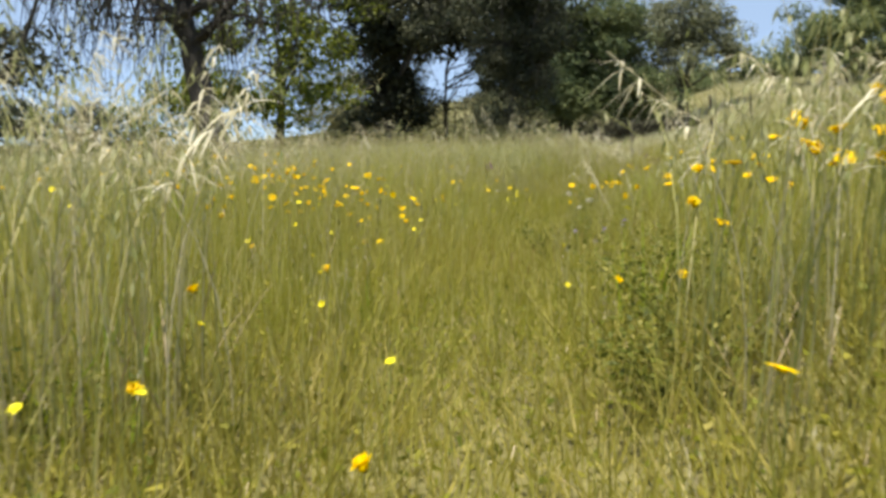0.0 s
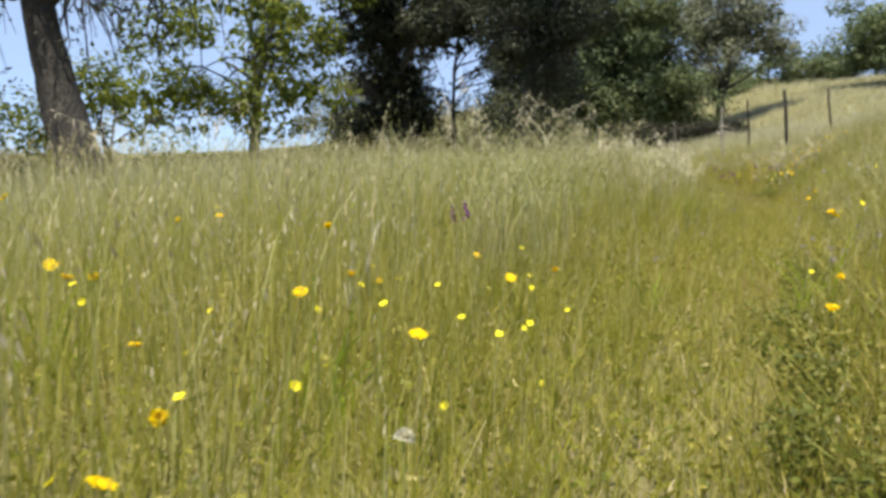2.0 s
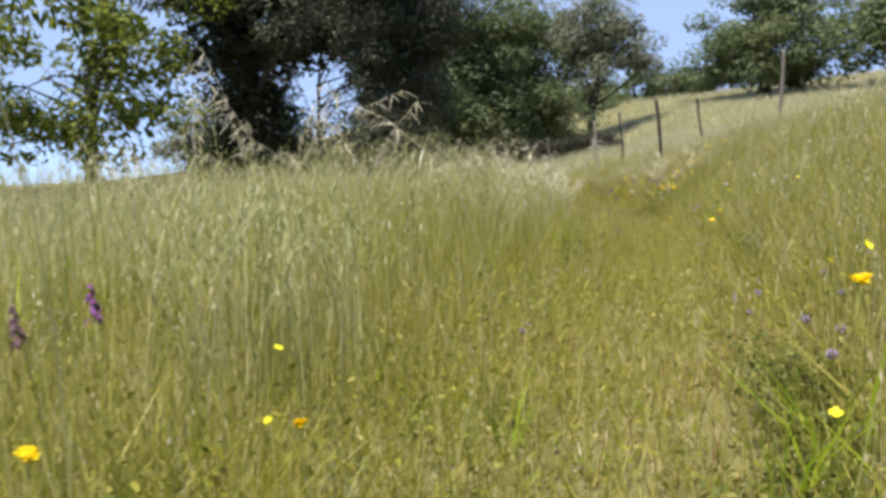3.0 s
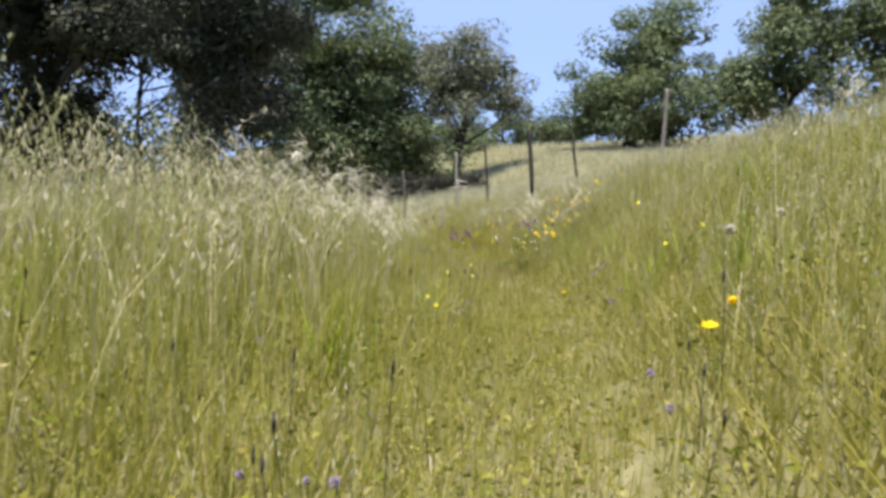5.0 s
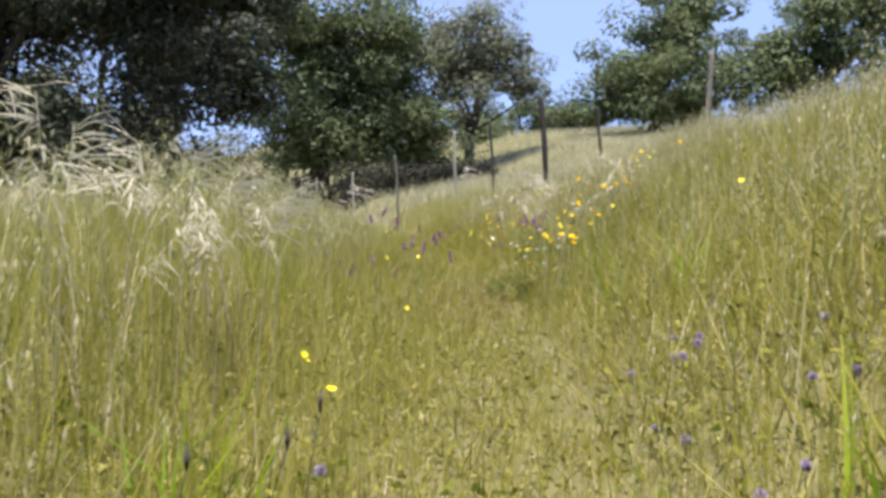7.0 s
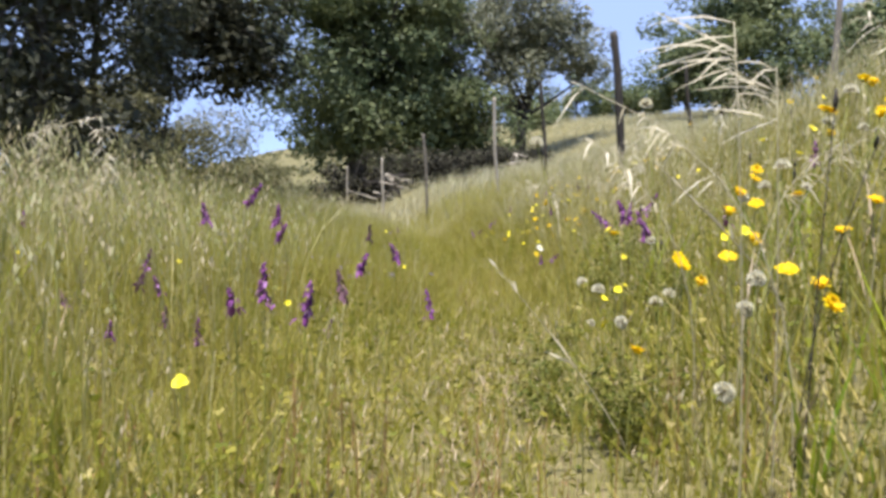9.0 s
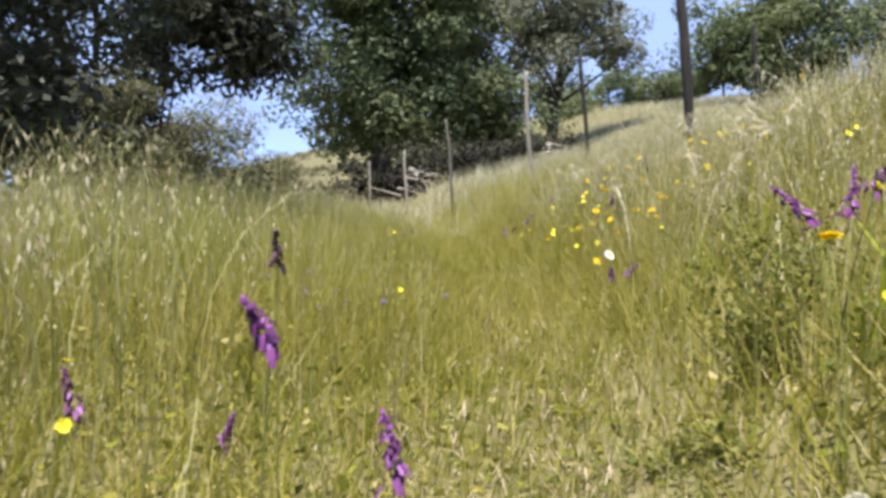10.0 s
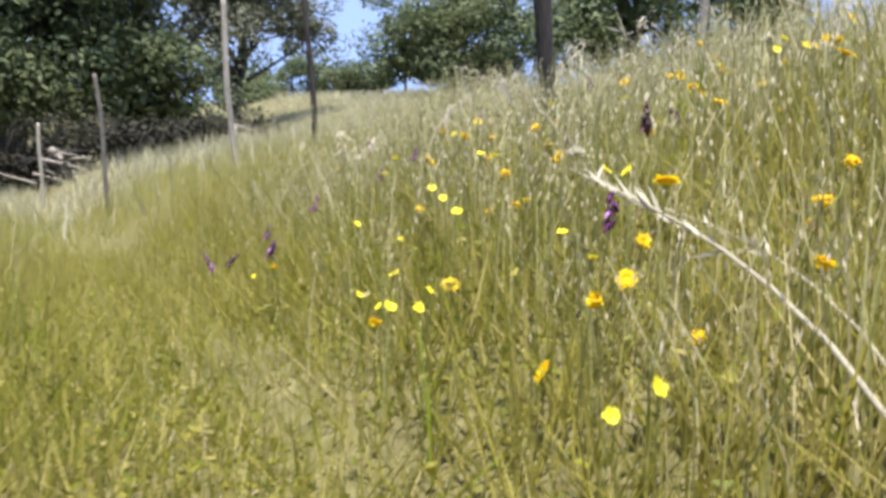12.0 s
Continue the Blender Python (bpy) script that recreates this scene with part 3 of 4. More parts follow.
parts = []
for n, a, c, y0, y1, wide in ((50000, -14, -2.6, -4, 32, 0.014), (48000, 2.8, 16, -4, 36, 0.014), (30000, -14, 24, 24, 48, 0.024), (26000, 6, 45, 30, 66, 0.035), (12000, -30, -10, 0, 45, 0.03)):
    x, y = scatter(n, a, c, y0, y1)
    parts.append(blades(x, y, RNG.uniform(0.15, 0.5, n), RNG.uniform(0.5, 1.2, n) * wide, RNG.uniform(0.05, 0.7, n), 2))
stuff("field_grass", joined(parts), FIELD, "tall sun-bleached field grass on the slopes", "grass")

# fresh broad blades in tufts beside the trail
cx, cy = scatter(70, -2.2, 2.2, -3, 20)
x, y = np.repeat(cx, 26) + RNG.normal(0, 0.07, 70 * 26), np.repeat(cy, 26) + RNG.normal(0, 0.07, 70 * 26)
keep = np.abs(beside(x, y)) > 0.3
x, y = x[keep], y[keep]
stuff("fresh_grass", blades(x, y, RNG.uniform(0.15, 0.42, len(x)), RNG.uniform(0.006, 0.013, len(x)), RNG.uniform(0.1, 0.7, len(x)), 3), FRESH, "fresh bright green broad grass blades in tufts", "grass")

# low herbs between the blades
n = 66000
x, y = soft_scatter(n, 1.15, -3.5, 22, 3.5)
z = land(x, y) + RNG.uniform(0.01, 0.16, n) * (0.4 + 0.6 * smooth(np.abs(beside(x, y)), 0.1, 0.7))
u = RNG.normal(size=(n, 3)) * (1, 1, 0.45)
u /= np.linalg.norm(u, axis=1)[:, None]
w = np.cross(u, RNG.normal(size=(n, 3)))
w /= np.linalg.norm(w, axis=1)[:, None]
ln = RNG.uniform(0.005, 0.014, n)[:, None]
c = np.stack([x, y, z], -1)
stuff("low_herbs", ribbons(np.stack([c - u * ln, c + u * ln], 1), np.stack([ln[:, 0] * 0.6, ln[:, 0] * 0.25], 1), w), HERB, "small leaves of low herbs between the grass", "herbs")

# dry litter on the trodden line
n = 4200
y = np.r_[RNG.uniform(-3, 19, n // 2), RNG.normal(15.2, 1.4, n - n // 2)]
x = np.interp(y, TRAIL_Y, TRAIL_X) + RNG.normal(0.05, 0.3, n)
a, t = RNG.uniform(0, 2 * np.pi, n), np.linspace(-1, 1, 3)[None, :]
ln, dx, dy = RNG.uniform(0.008, 0.032, n), np.cos(a), np.sin(a)
z = land(x, y)[:, None] + RNG.uniform(0.015, 0.09, n)[:, None] + RNG.uniform(-0.03, 0.03, n)[:, None] * t + RNG.uniform(-0.01, 0.02, n)[:, None] * (1 - t**2)
line = np.stack([x[:, None] + dx[:, None] * ln[:, None] * t, y[:, None] + dy[:, None] * ln[:, None] * t, z], -1)
stuff("dry_litter", ribbons(line, np.broadcast_to((0.0008, 0.0016, 0.0006), (n, 3)), np.stack([-dy, dx, 0 * dx], -1)), LITTER, "dry broken stalks lying on the trodden trail", "litter")


def oats(x, y, high, droop, heads, grain_long=1.0, first=0.66, plump=0.0038, k=5):
    """Wild oats: a thin stem that arches over at the top, with hanging spikelets."""
    n = len(x)
    a = RNG.uniform(0, 2 * np.pi, n)
    t = np.linspace(0, 1, k)[None, :]
    bend = (high * droop)[:, None] * t**2.6
    z = land(x, y)[:, None] - 0.02 + high[:, None] * (t - 0.35 * droop[:, None] * t**4)
    line = np.stack([x[:, None] + np.cos(a)[:, None] * bend, y[:, None] + np.sin(a)[:, None] * bend, z], -1)
    b = RNG.uniform(0, np.pi, n)
    stem = ribbons(line, np.broadcast_to(np.linspace(0.0022, 0.0009, k), (n, k)), np.stack([np.cos(b), np.sin(b), 0 * b], -1))
    grain = []
    for i in range(heads):
        u = first + (1 - first) * (i + RNG.uniform(0, 1, n)) / heads
        j = np.clip((u * (k - 1)).astype(int), 0, k - 2)
        f = (u * (k - 1) - j)[:, None]
        r = np.arange(n)
        p = line[r, j] * (1 - f) + line[r, j + 1] * f
        c = RNG.uniform(0, 2 * np.pi, n)
        out = np.stack([np.cos(c), np.sin(c), 0 * c], -1)
        ln = grain_long * RNG.uniform(0.018, 0.034, n)[:, None]
        p0 = p + out * grain_long * RNG.uniform(0.005, 0.03, n)[:, None]
        p2 = p0 + out * ln * 0.5 - np.array([0, 0, 1.0]) * ln
        side = np.cross(out, (0, 0, 1.0))
        off = side * plump * grain_long
        mid = p0 * 0.55 + p2 * 0.45
        grain.append((np.stack([p0, mid - off, p2, mid + off], 1).reshape(-1, 3), np.arange(4 * n).reshape(-1, 4)))
    return stem, joined(grain)


x1, y1 = scatter(6200, -9, -0.9, -1, 26)
x2, y2 = scatter(3600, 1.1, 7, -2, 26)
x3, y3 = scatter(1600, -3.2, -1.1, 8, 17)
x4, y4 = scatter(2200, -11, -2.5, 10, 27)
x5, y5 = scatter(420, -2.3, -0.9, 5.4, 13.5)
x6, y6 = scatter(260, -2.2, -0.8, 14.2, 16.8)
x7, y7 = RNG.uniform(0.9, 1.4, 150), RNG.uniform(5.9, 7.0, 150)
x8, y8 = np.r_[RNG.uniform(-0.8, 0.0, 130), RNG.uniform(0.98, 1.45, 80)], np.r_[RNG.uniform(-1.2, -0.3, 130), RNG.uniform(-1.15, -0.5, 80)]
x, y = np.r_[x1, x2, x3, x4], np.r_[y1, y2, y3, y4]
keep = patchy(x, y, 0.9, 2.0) + RNG.uniform(-0.25, 0.25, len(x)) > 0.42
keep &= ~((beside(x, y) > 0) & (beside(x, y) < 2.0) & (y > 14.5))
x, y = x[keep], y[keep]
high = RNG.uniform(0.42, 0.74, len(x)) * (1 - 0.4 * smooth(beside(x, y), 0.3, 1.0) * smooth(y, 11, 15))
stem, grain = oats(x, y, high, RNG.uniform(0.1, 0.45, len(x)), 7, 1.05)
stuff("oat_stems", stem, OAT_STEM, "thin straw stems of wild oats", "wild oats")
stuff("oat_spikelets", grain, STRAW, "pale hanging spikelets of wild oats", "wild oats")
x, y = np.r_[x5, x6, x7, x8], np.r_[y5, y6, y7, y8]
high = np.r_[RNG.uniform(0.6, 0.9, len(x5)), RNG.uniform(0.55, 0.75, len(x6)), RNG.uniform(0.62, 0.84, len(x7)), RNG.uniform(0.72, 1.0, 130), RNG.uniform(0.65, 0.85, 80)]
stem, grain = oats(x, y, high, RNG.uniform(0.1, 0.45, len(x)), 8, 0.95)
stuff("green_oat_stems", stem, OAT_STEM, "tall green stems of unripe wild oats", "wild oats")
stuff("green_oat_spikelets", grain, GREEN_OAT, "hanging green spikelets of unripe wild oats", "wild oats")
x, y = soft_scatter(6500, 2.0, -3, 24, 5)
xr, yr = scatter(3600, 0.5, 3.4, 4, 22)
xb, yb = scatter(2200, 0.6, 3.6, 14.5, 21.5)
xc, yc = scatter(1800, 0.5, 4.5, 2.5, 10)
xd, yd = scatter(1500, 0.5, 2.8, 17.0, 21.5)
x, y = np.r_[x, xr, xb, xc, xd], np.r_[y, yr, yb, yc, yd]
keep = np.abs(beside(x, y)) > 0.3
x, y = x[keep], y[keep]
stem, grain = oats(x, y, RNG.uniform(0.2, 0.42, len(x)), RNG.uniform(0.05, 0.3, len(x)), 6, 0.62, 0.7, 0.003, 3)
stuff("hair_grass_stems", stem, OAT_STEM, "fine stems of hair grass", "grass")
stuff("hair_grass_heads", grain, STRAW, "small beige seed heads of hair grass", "grass")


# reddish sorrel stems in loose drifts beside the trail
cx, cy = np.array((5.2, 5.45, 4.75, 7.3, 7.9, 5.35, 1.1, 2.4)), np.array((17.0, 17.5, 14.6, 19.6, 20.4, 14.4, 1.9, 6.2))
pick = RNG.integers(0, len(cx), 700)
x, y = cx[pick] + RNG.normal(0, 0.3, 700), cy[pick] + RNG.normal(0, 0.3, 700)
stem, grain = oats(x, y, RNG.uniform(0.1, 0.24, 700), RNG.uniform(0.02, 0.2, 700), 5, 0.4, 0.5, 0.004, 3)
stuff("sorrel", joined((stem, grain)), SORREL, "thin rust-red sorrel stems with small seeds", "sorrel")

# a haze of fine bent grass over the banks
xa, ya = scatter(8800, 0.8, 6.0, 2, 24)
xb, yb = scatter(6400, -8.5, -0.9, 3, 26)
xc, yc = scatter(2400, 1.2, 9.0, 16, 30)
xd, yd = scatter(3000, 0.6, 3.4, 16.4, 21.5)
x, y = np.r_[xa, xb, xc, xd], np.r_[ya, yb, yc, yd]
stem, grain = oats(x, y, RNG.uniform(0.3, 0.5, len(x)), RNG.uniform(0.05, 0.35, len(x)), 6, 0.55, 0.6, 0.0034, 3)
stuff("bent_grass_stems", stem, OAT_STEM, "very fine stems of bent grass", "grass")
stuff("bent_grass_heads", grain, BENT, "hazy beige seed heads of bent grass", "grass")


# ---- single plants ----
def at_ground(x, y):
    return (x, y, float(land(x, y)) - 0.01)


def stalk(high, r, bend, rng, steps=5):
    a = rng.uniform(0, 2 * math.pi)
    return [Vector((math.cos(a) * bend * t**2, math.sin(a) * bend * t**2, high * t)) for t in np.linspace(0, 1, steps)]


def mesh_of(name, vf, mat):
    return quads(name, *vf, mat)


def petal_ring(n, r, w, cup, rng, rows=1):
    lines, widths, sides = [], [], []
    for k in range(rows):
        for i in range(n):
            a = 2 * math.pi * (i + 0.5 * k) / n + rng.uniform(-0.1, 0.1)
            d, q = np.array([math.cos(a), math.sin(a), 0]), r * rng.uniform(0.85, 1.1) * (1 - 0.25 * k)
            lines.append([d * 0.15 * r, d * 0.6 * q + np.array([0, 0, cup * r * (0.5 + 0.4 * k)]), d * q + np.array([0, 0, cup * r * rng.uniform(0.2, 0.9)])])
            widths.append([0.4 * w, w, 0.55 * w])
            sides.append([-math.sin(a), math.cos(a), 0])
    return ribbons(np.array(lines), np.array(widths), np.array(sides))


def dome(r, high, rng):
    bm = bmesh.new()
    bmesh.ops.create_icosphere(bm, subdivisions=1, radius=1.0)
    for v in bm.verts:
        v.co = Vector((v.co.x * r, v.co.y * r, v.co.z * high)) * rng.uniform(0.88, 1.12)
    return bm


prng = np.random.default_rng(31)
YELLOW_HEADS = [mesh_of("flower_head", petal_ring(12, 0.0185 * k, 0.0052 * k, c, prng, 2), PETAL) for k, c in ((1.0, 0.5), (0.8, 1.1), (1.1, 0.2), (0.9, 0.8), (0.7, 1.5))]
LEMON_HEADS = [mesh_of("flower_head", petal_ring(6, 0.013 * k, 0.006 * k, 0.5, prng), LEMON) for k in (1.0, 0.8)]
DAISY = mesh_of("flower_head", petal_ring(12, 0.022, 0.0045, 0.15, prng), WHITE)


def disc_mesh(r, mat, name="disc"):
    bm = dome(r, r * 0.55, prng)
    me = bpy.data.meshes.new(name)
    bm.to_mesh(me)
    bm.free()
    me.materials.append(mat)
    return me


DISC_BIG, DISC_SMALL = disc_mesh(0.0085, DISC), disc_mesh(0.004, DISC)
BUD = disc_mesh(0.0055, STEM, "bud")
BUTTON = disc_mesh(0.0075, LITTER, "seed_core")


def spike_mesh(high, r, rng, mat):
    """A ragged raceme: florets hang mostly to one side, larger and paler below, closed buds above."""
    lines, widths, sides = [], [], []
    for i in range(44):
        t = ((i + rng.uniform(0, 1)) / 44) ** 0.85
        a = rng.normal(0, 1.1)
        d = np.array([math.cos(a), math.sin(a), 0])
        q = r * (1.15 - 0.85 * t) * rng.uniform(0.6, 1.2)
        p = np.array([0.12 * high * t * t, 0, high * t])
        drop = 0.009 * (1 - t) + 0.002
        lines.append([p, p + d * q * 0.6 + (0, 0, 0.003), p + d * q - (0, 0, drop)])
        widths.append([0.0012, 0.0042 * (1.15 - 0.6 * t), 0.0022])
        sides.append([-d[1], d[0], rng.uniform(-0.4, 0.4)])
    return mesh_of("flower_spike", ribbons(np.array(lines), np.array(widths), np.array(sides)), mat)


SPIKES = [spike_mesh(h, r, prng, m) for h, r, m in ((0.085, 0.02, PURPLE), (0.065, 0.018, PURPLE), (0.05, 0.015, PURPLE), (0.06, 0.014, FADED))]


def fluff_mesh(r, rng, mat):
    d = rng.normal(size=(160, 3))
    d /= np.linalg.norm(d, axis=1)[:, None]
    d[:, 2] = np.abs(d[:, 2]) * 1.2 - 0.3
    w = np.cross(d, rng.normal(size=(160, 3)))
    w /= np.linalg.norm(w, axis=1)[:, None]
    return mesh_of("fluff", ribbons(np.stack([d * r * 0.2, d * r * 0.7, d * r], 1), np.broadcast_to((0.0006, 0.0016, 0.0022), (160, 3)), w), mat)


FLUFFS = [fluff_mesh(0.0165, prng, FLUFF), fluff_mesh(0.0135, prng, FLUFF)]


LILAC_HEADS = [fluff_mesh(r, prng, LILAC) for r in (0.0125, 0.0095)]


def flower(kind, x, y, high):
    name, label, group = {
        "yellow": ("yellow_flower", "golden yellow daisy flower on a thin stem in the grass", "yellow flowers"),
        "lemon": ("small_yellow_flower", "small lemon-yellow flower on a thin stem", "small yellow flowers"),
        "daisy": ("white_daisy", "white daisy with a yellow centre", "white flowers"),
        "purple": ("purple_flower", "purple flower spike on an upright stem", "purple flower spikes"),
        "lilac": ("lilac_flower", "small round pale lilac flower head low in the grass", "lilac flowers"),
        "fluff": ("seed_head", "pale fluffy seed head on a dark stem", "seed heads"),
        "plantain": ("plantain", "thin dark plantain stem with a brown head", "plantain stems")}[kind]
    root = thing(name, at_ground(x, y), label, "flower" if kind not in ("fluff", "plantain") else "weed", group)
    bm = bmesh.new()
    pts = stalk(high, 0.002, prng.uniform(0.0, 0.12) * high * 2, prng)
    tube(bm, pts, [0.0015, 0.0014, 0.0013, 0.0011, 0.001], 5)
    part("stem", bm, DEADWOOD if kind == "plantain" else STEM, root)
    tip, tilt = pts[-1], pose(0, 0, 0, prng.uniform(-25, 62), prng.normal(0, 24), 0) @ pose(0, 0, 0, 0, 0, prng.uniform(0, 360))
    put = Matrix.Translation(tip) @ tilt

    def head(nm, me, m=put):
        o = part(nm, me, None, root)
        o.matrix_basis = m
    if kind == "yellow":
        head("flower_head", YELLOW_HEADS[int(prng.integers(0, 5))])
        head("disc", DISC_BIG)
        head("bud", BUD, put @ Matrix.Translation((0, 0, -0.004)))
    elif kind == "lemon":
        head("flower_head", LEMON_HEADS[int(prng.integers(0, 2))])
        head("disc", DISC_SMALL)
    elif kind == "daisy":
        head("flower_head", DAISY)
        head("disc", DISC_BIG)
    elif kind == "purple":
        head("flower_spike", SPIKES[int(prng.integers(0, 4))], Matrix.Translation(tip - Vector((0, 0, 0.03))) @ pose(0, 0, 0, prng.normal(0, 17), prng.normal(0, 17), prng.uniform(0, 360)))
    elif kind == "lilac":
        head("flower_head", LILAC_HEADS[int(prng.integers(0, 2))])
        head("bud", BUD, put @ Matrix.Translation((0, 0, -0.004)))
    elif kind == "fluff":
        head("fluff", FLUFFS[int(prng.integers(0, 2))])
        head("seed_core", BUTTON)
    else:
        bm = bmesh.new()
        tube(bm, [tip - Vector((0, 0, 0.002)), tip + Vector((0, 0, 0.012)), tip + Vector((0, 0, 0.03))], [0.002, 0.0042, 0.0015], 6)
        part("head", bm, DEADWOOD, root)


# kind, how many, middle x and y, spread, stem heights
PATCHES = (
    ("yellow", 8, 1.85, 0.5, 0.4, 0.3, 0.5), ("yellow", 8, 1.1, -0.9, 0.35, 0.2, 0.4), ("yellow", 36, -0.6, 2.6, 0.55, 0.22, 0.48), ("yellow", 6, -0.5, 1.6, 0.35, 0.15, 0.35),
    ("yellow", 18, -1.4, 4.0, 0.8, 0.3, 0.5), ("yellow", 10, 2.7, 3.6, 0.6, 0.25, 0.4), ("yellow", 10, 0.2, 5.0, 0.6, 0.2, 0.36),
    ("yellow", 40, -0.35, 2.2, 0.42, 0.2, 0.46), ("yellow", 22, 1.3, -0.72, 0.17, 0.38, 0.54), ("yellow", 7, 1.75, 0.3, 0.25, 0.3, 0.45), ("yellow", 14, 1.95, 2.5, 0.35, 0.22, 0.4), ("yellow", 16, 6.2, 14.8, 0.28, 0.28, 0.5), ("lemon", 18, 6.1, 14.9, 0.35, 0.25, 0.45),
    ("yellow", 5, 6.3, 15.0, 0.3, 0.2, 0.34), ("yellow", 12, 7.2, 18.1, 0.4, 0.15, 0.28), ("yellow", 12, 6.95, 18.8, 0.3, 0.12, 0.24), ("yellow", 22, 7.9, 19.0, 0.6, 0.18, 0.36), ("lemon", 48, 7.2, 18.6, 0.7, 0.15, 0.34),
    ("lemon", 26, -0.4, 1.2, 0.7, 0.12, 0.3), ("lemon", 22, 0.6, 4.6, 0.8, 0.1, 0.28), ("lemon", 14, 3.8, 6.0, 1.2, 0.15, 0.3), ("lemon", 16, 5.6, 11.5, 1.1, 0.15, 0.32),
    ("lemon", 14, 6.6, 17.0, 0.8, 0.15, 0.35), ("lemon", 10, 4.3, 16.2, 0.7, 0.15, 0.35),
    ("purple", 11, 4.3, 15.5, 0.45, 0.16, 0.36), ("purple", 4, 4.6, 15.6, 0.3, 0.14, 0.24), ("purple", 3, 6.4, 15.6, 0.25, 0.2, 0.3), ("purple", 8, 6.5, 20.2, 0.4, 0.2, 0.32),
    ("purple", 8, 7.7, 20.4, 0.5, 0.2, 0.32), ("purple", 3, 7.3, 18.3, 0.3, 0.2, 0.3),
    ("yellow", 14, 7.5, 18.6, 0.3, 0.22, 0.34),
    ("fluff", 14, 6.0, 14.75, 0.25, 0.22, 0.45), ("fluff", 8, 7.2, 18.3, 0.35, 0.2, 0.35), ("fluff", 7, 1.9, 2.9, 0.5, 0.25, 0.4), ("fluff", 6, 4.1, 9.2, 0.4, 0.2, 0.35),
    ("lilac", 12, 5.25, 17.35, 0.22, 0.1, 0.2), ("lilac", 6, 4.45, 14.1, 0.2, 0.1, 0.2), ("lilac", 10, 4.7, 11.5, 0.35, 0.08, 0.18), ("lilac", 10, 2.6, 5.9, 0.3, 0.1, 0.2), ("lilac", 5, 1.25, 1.3, 0.15, 0.12, 0.2), ("lilac", 8, 3.2, 9.4, 0.4, 0.08, 0.16), ("lilac", 16, 2.9, 6.6, 0.45, 0.06, 0.14), ("lilac", 12, 4.6, 11.2, 0.4, 0.06, 0.15), ("fluff", 6, 1.8, 1.6, 0.4, 0.25, 0.4),
    ("plantain", 14, 2.9, 8.8, 0.5, 0.2, 0.34), ("plantain", 10, 3.4, 10.8, 0.5, 0.25, 0.38), ("plantain", 8, 0.0, 1.5, 0.6, 0.25, 0.4), ("plantain", 8, 6.2, 15.4, 0.4, 0.25, 0.4),
)
for kind, count, mx, my, wide, lo, hi in PATCHES:
    for _ in range(count):
        fx, fy = prng.normal(mx, wide), prng.normal(my, wide)
        gap = float(beside(fx, fy))
        if abs(gap) < 0.28:
            fx += math.copysign(0.3, gap)
        flower(kind, fx, fy, prng.uniform(lo, hi))
# the flowers that stand nearest to the trail, taller and lower ones
TALL = ((1.45, 1.41), (1.22, 0.45), (1.27, 1.0), (1.14, 0.66), (1.39, 0.69), (1.65, 1.12), (-0.3, 0.77), (-0.34, 0.5), (0.01, 1.16), (-0.25, 1.14), (-0.8, 2.73), (-0.47, 3.09), (1.5, 2.82), (1.42, 2.16), (1.2, 1.55), (1.13, 1.69), (-0.63, 2.63), (-0.44, 2.79), (-0.23, 1.54), (-0.05, 1.51), (-0.02, 1.62), (0.04, 1.77), (0.07, 2.44), (0.11, 3.02), (-0.11, 1.44), (-0.34, 1.51), (-0.43, 1.8), (0.08, 2.09),
        (6.59, 18.13), (6.42, 17.55))
LOW = ((0.96, -0.17), (0.27, 2.29), (0.12, 0.11), (-0.01, 2.09), (0.01, 1.63), (0.07, 1.52), (0.09, 1.22), (-0.01, 3.19), (6.83, 18.07), (6.81, 17.99), (6.74, 17.85), (6.66, 17.89), (6.68, 17.76), (6.71, 17.69), (7.04, 17.97), (6.77, 17.78), (6.58, 18.26), (6.65, 19.76), (6.5, 18.76))
for fx, fy in TALL:
    flower("yellow", fx, fy, prng.uniform(0.36, 0.43))
for fx, fy in LOW:
    flower("yellow", fx, fy, prng.uniform(0.19, 0.26))
for fx, fy, fh in ((0.44, 3.59, 0.3), (0.46, 3.37, 0.29), (1.79, 4.3, 0.3), (2.06, 4.87, 0.25), (-0.26, 4.52, 0.32)):
    flower("yellow", fx, fy, fh)
flower("purple", 6.25, 17.15, 0.27)
flower("purple", 6.3, 17.12, 0.24)
flower("daisy", 6.27, 17.08, 0.3)
flower("yellow", 4.15, 10.7, 0.3)
flower("yellow", 3.74, 8.89, 0.31)
flower("yellow", 3.7, 8.86, 0.28)
for fx, fy, fh in ((6.0, 14.44, 0.45), (6.04, 14.5, 0.44), (5.75, 14.45, 0.45), (5.81, 14.35, 0.3), (5.91, 14.46, 0.3), (6.02, 14.7, 0.3), (5.57, 14.51, 0.3), (5.77, 14.23, 0.3), (5.7, 14.07, 0.3), (5.89, 14.57, 0.3), (5.95, 14.62, 0.36)):
    flower("yellow", fx, fy, fh)
for fx, fy, fh in ((5.97, 15.49, 0.42), (6.16, 15.69, 0.36), (6.02, 15.55, 0.4)):
    flower("purple", fx, fy, fh)
for fx, fy, fh in ((5.5, 14.54, 0.76), (5.64, 14.51, 0.74), (5.84, 14.33, 0.6), (5.57, 14.81, 0.45), (5.52, 14.11, 0.3), (5.71, 14.32, 0.3), (5.66, 14.25, 0.38), (5.78, 14.4, 0.52)):
    flower("fluff", fx, fy, fh)
flower("purple", 0.88, 5.34, 0.41)
flower("purple", 0.94, 5.44, 0.41)
flower("yellow", 0.96, 5.05, 0.32)
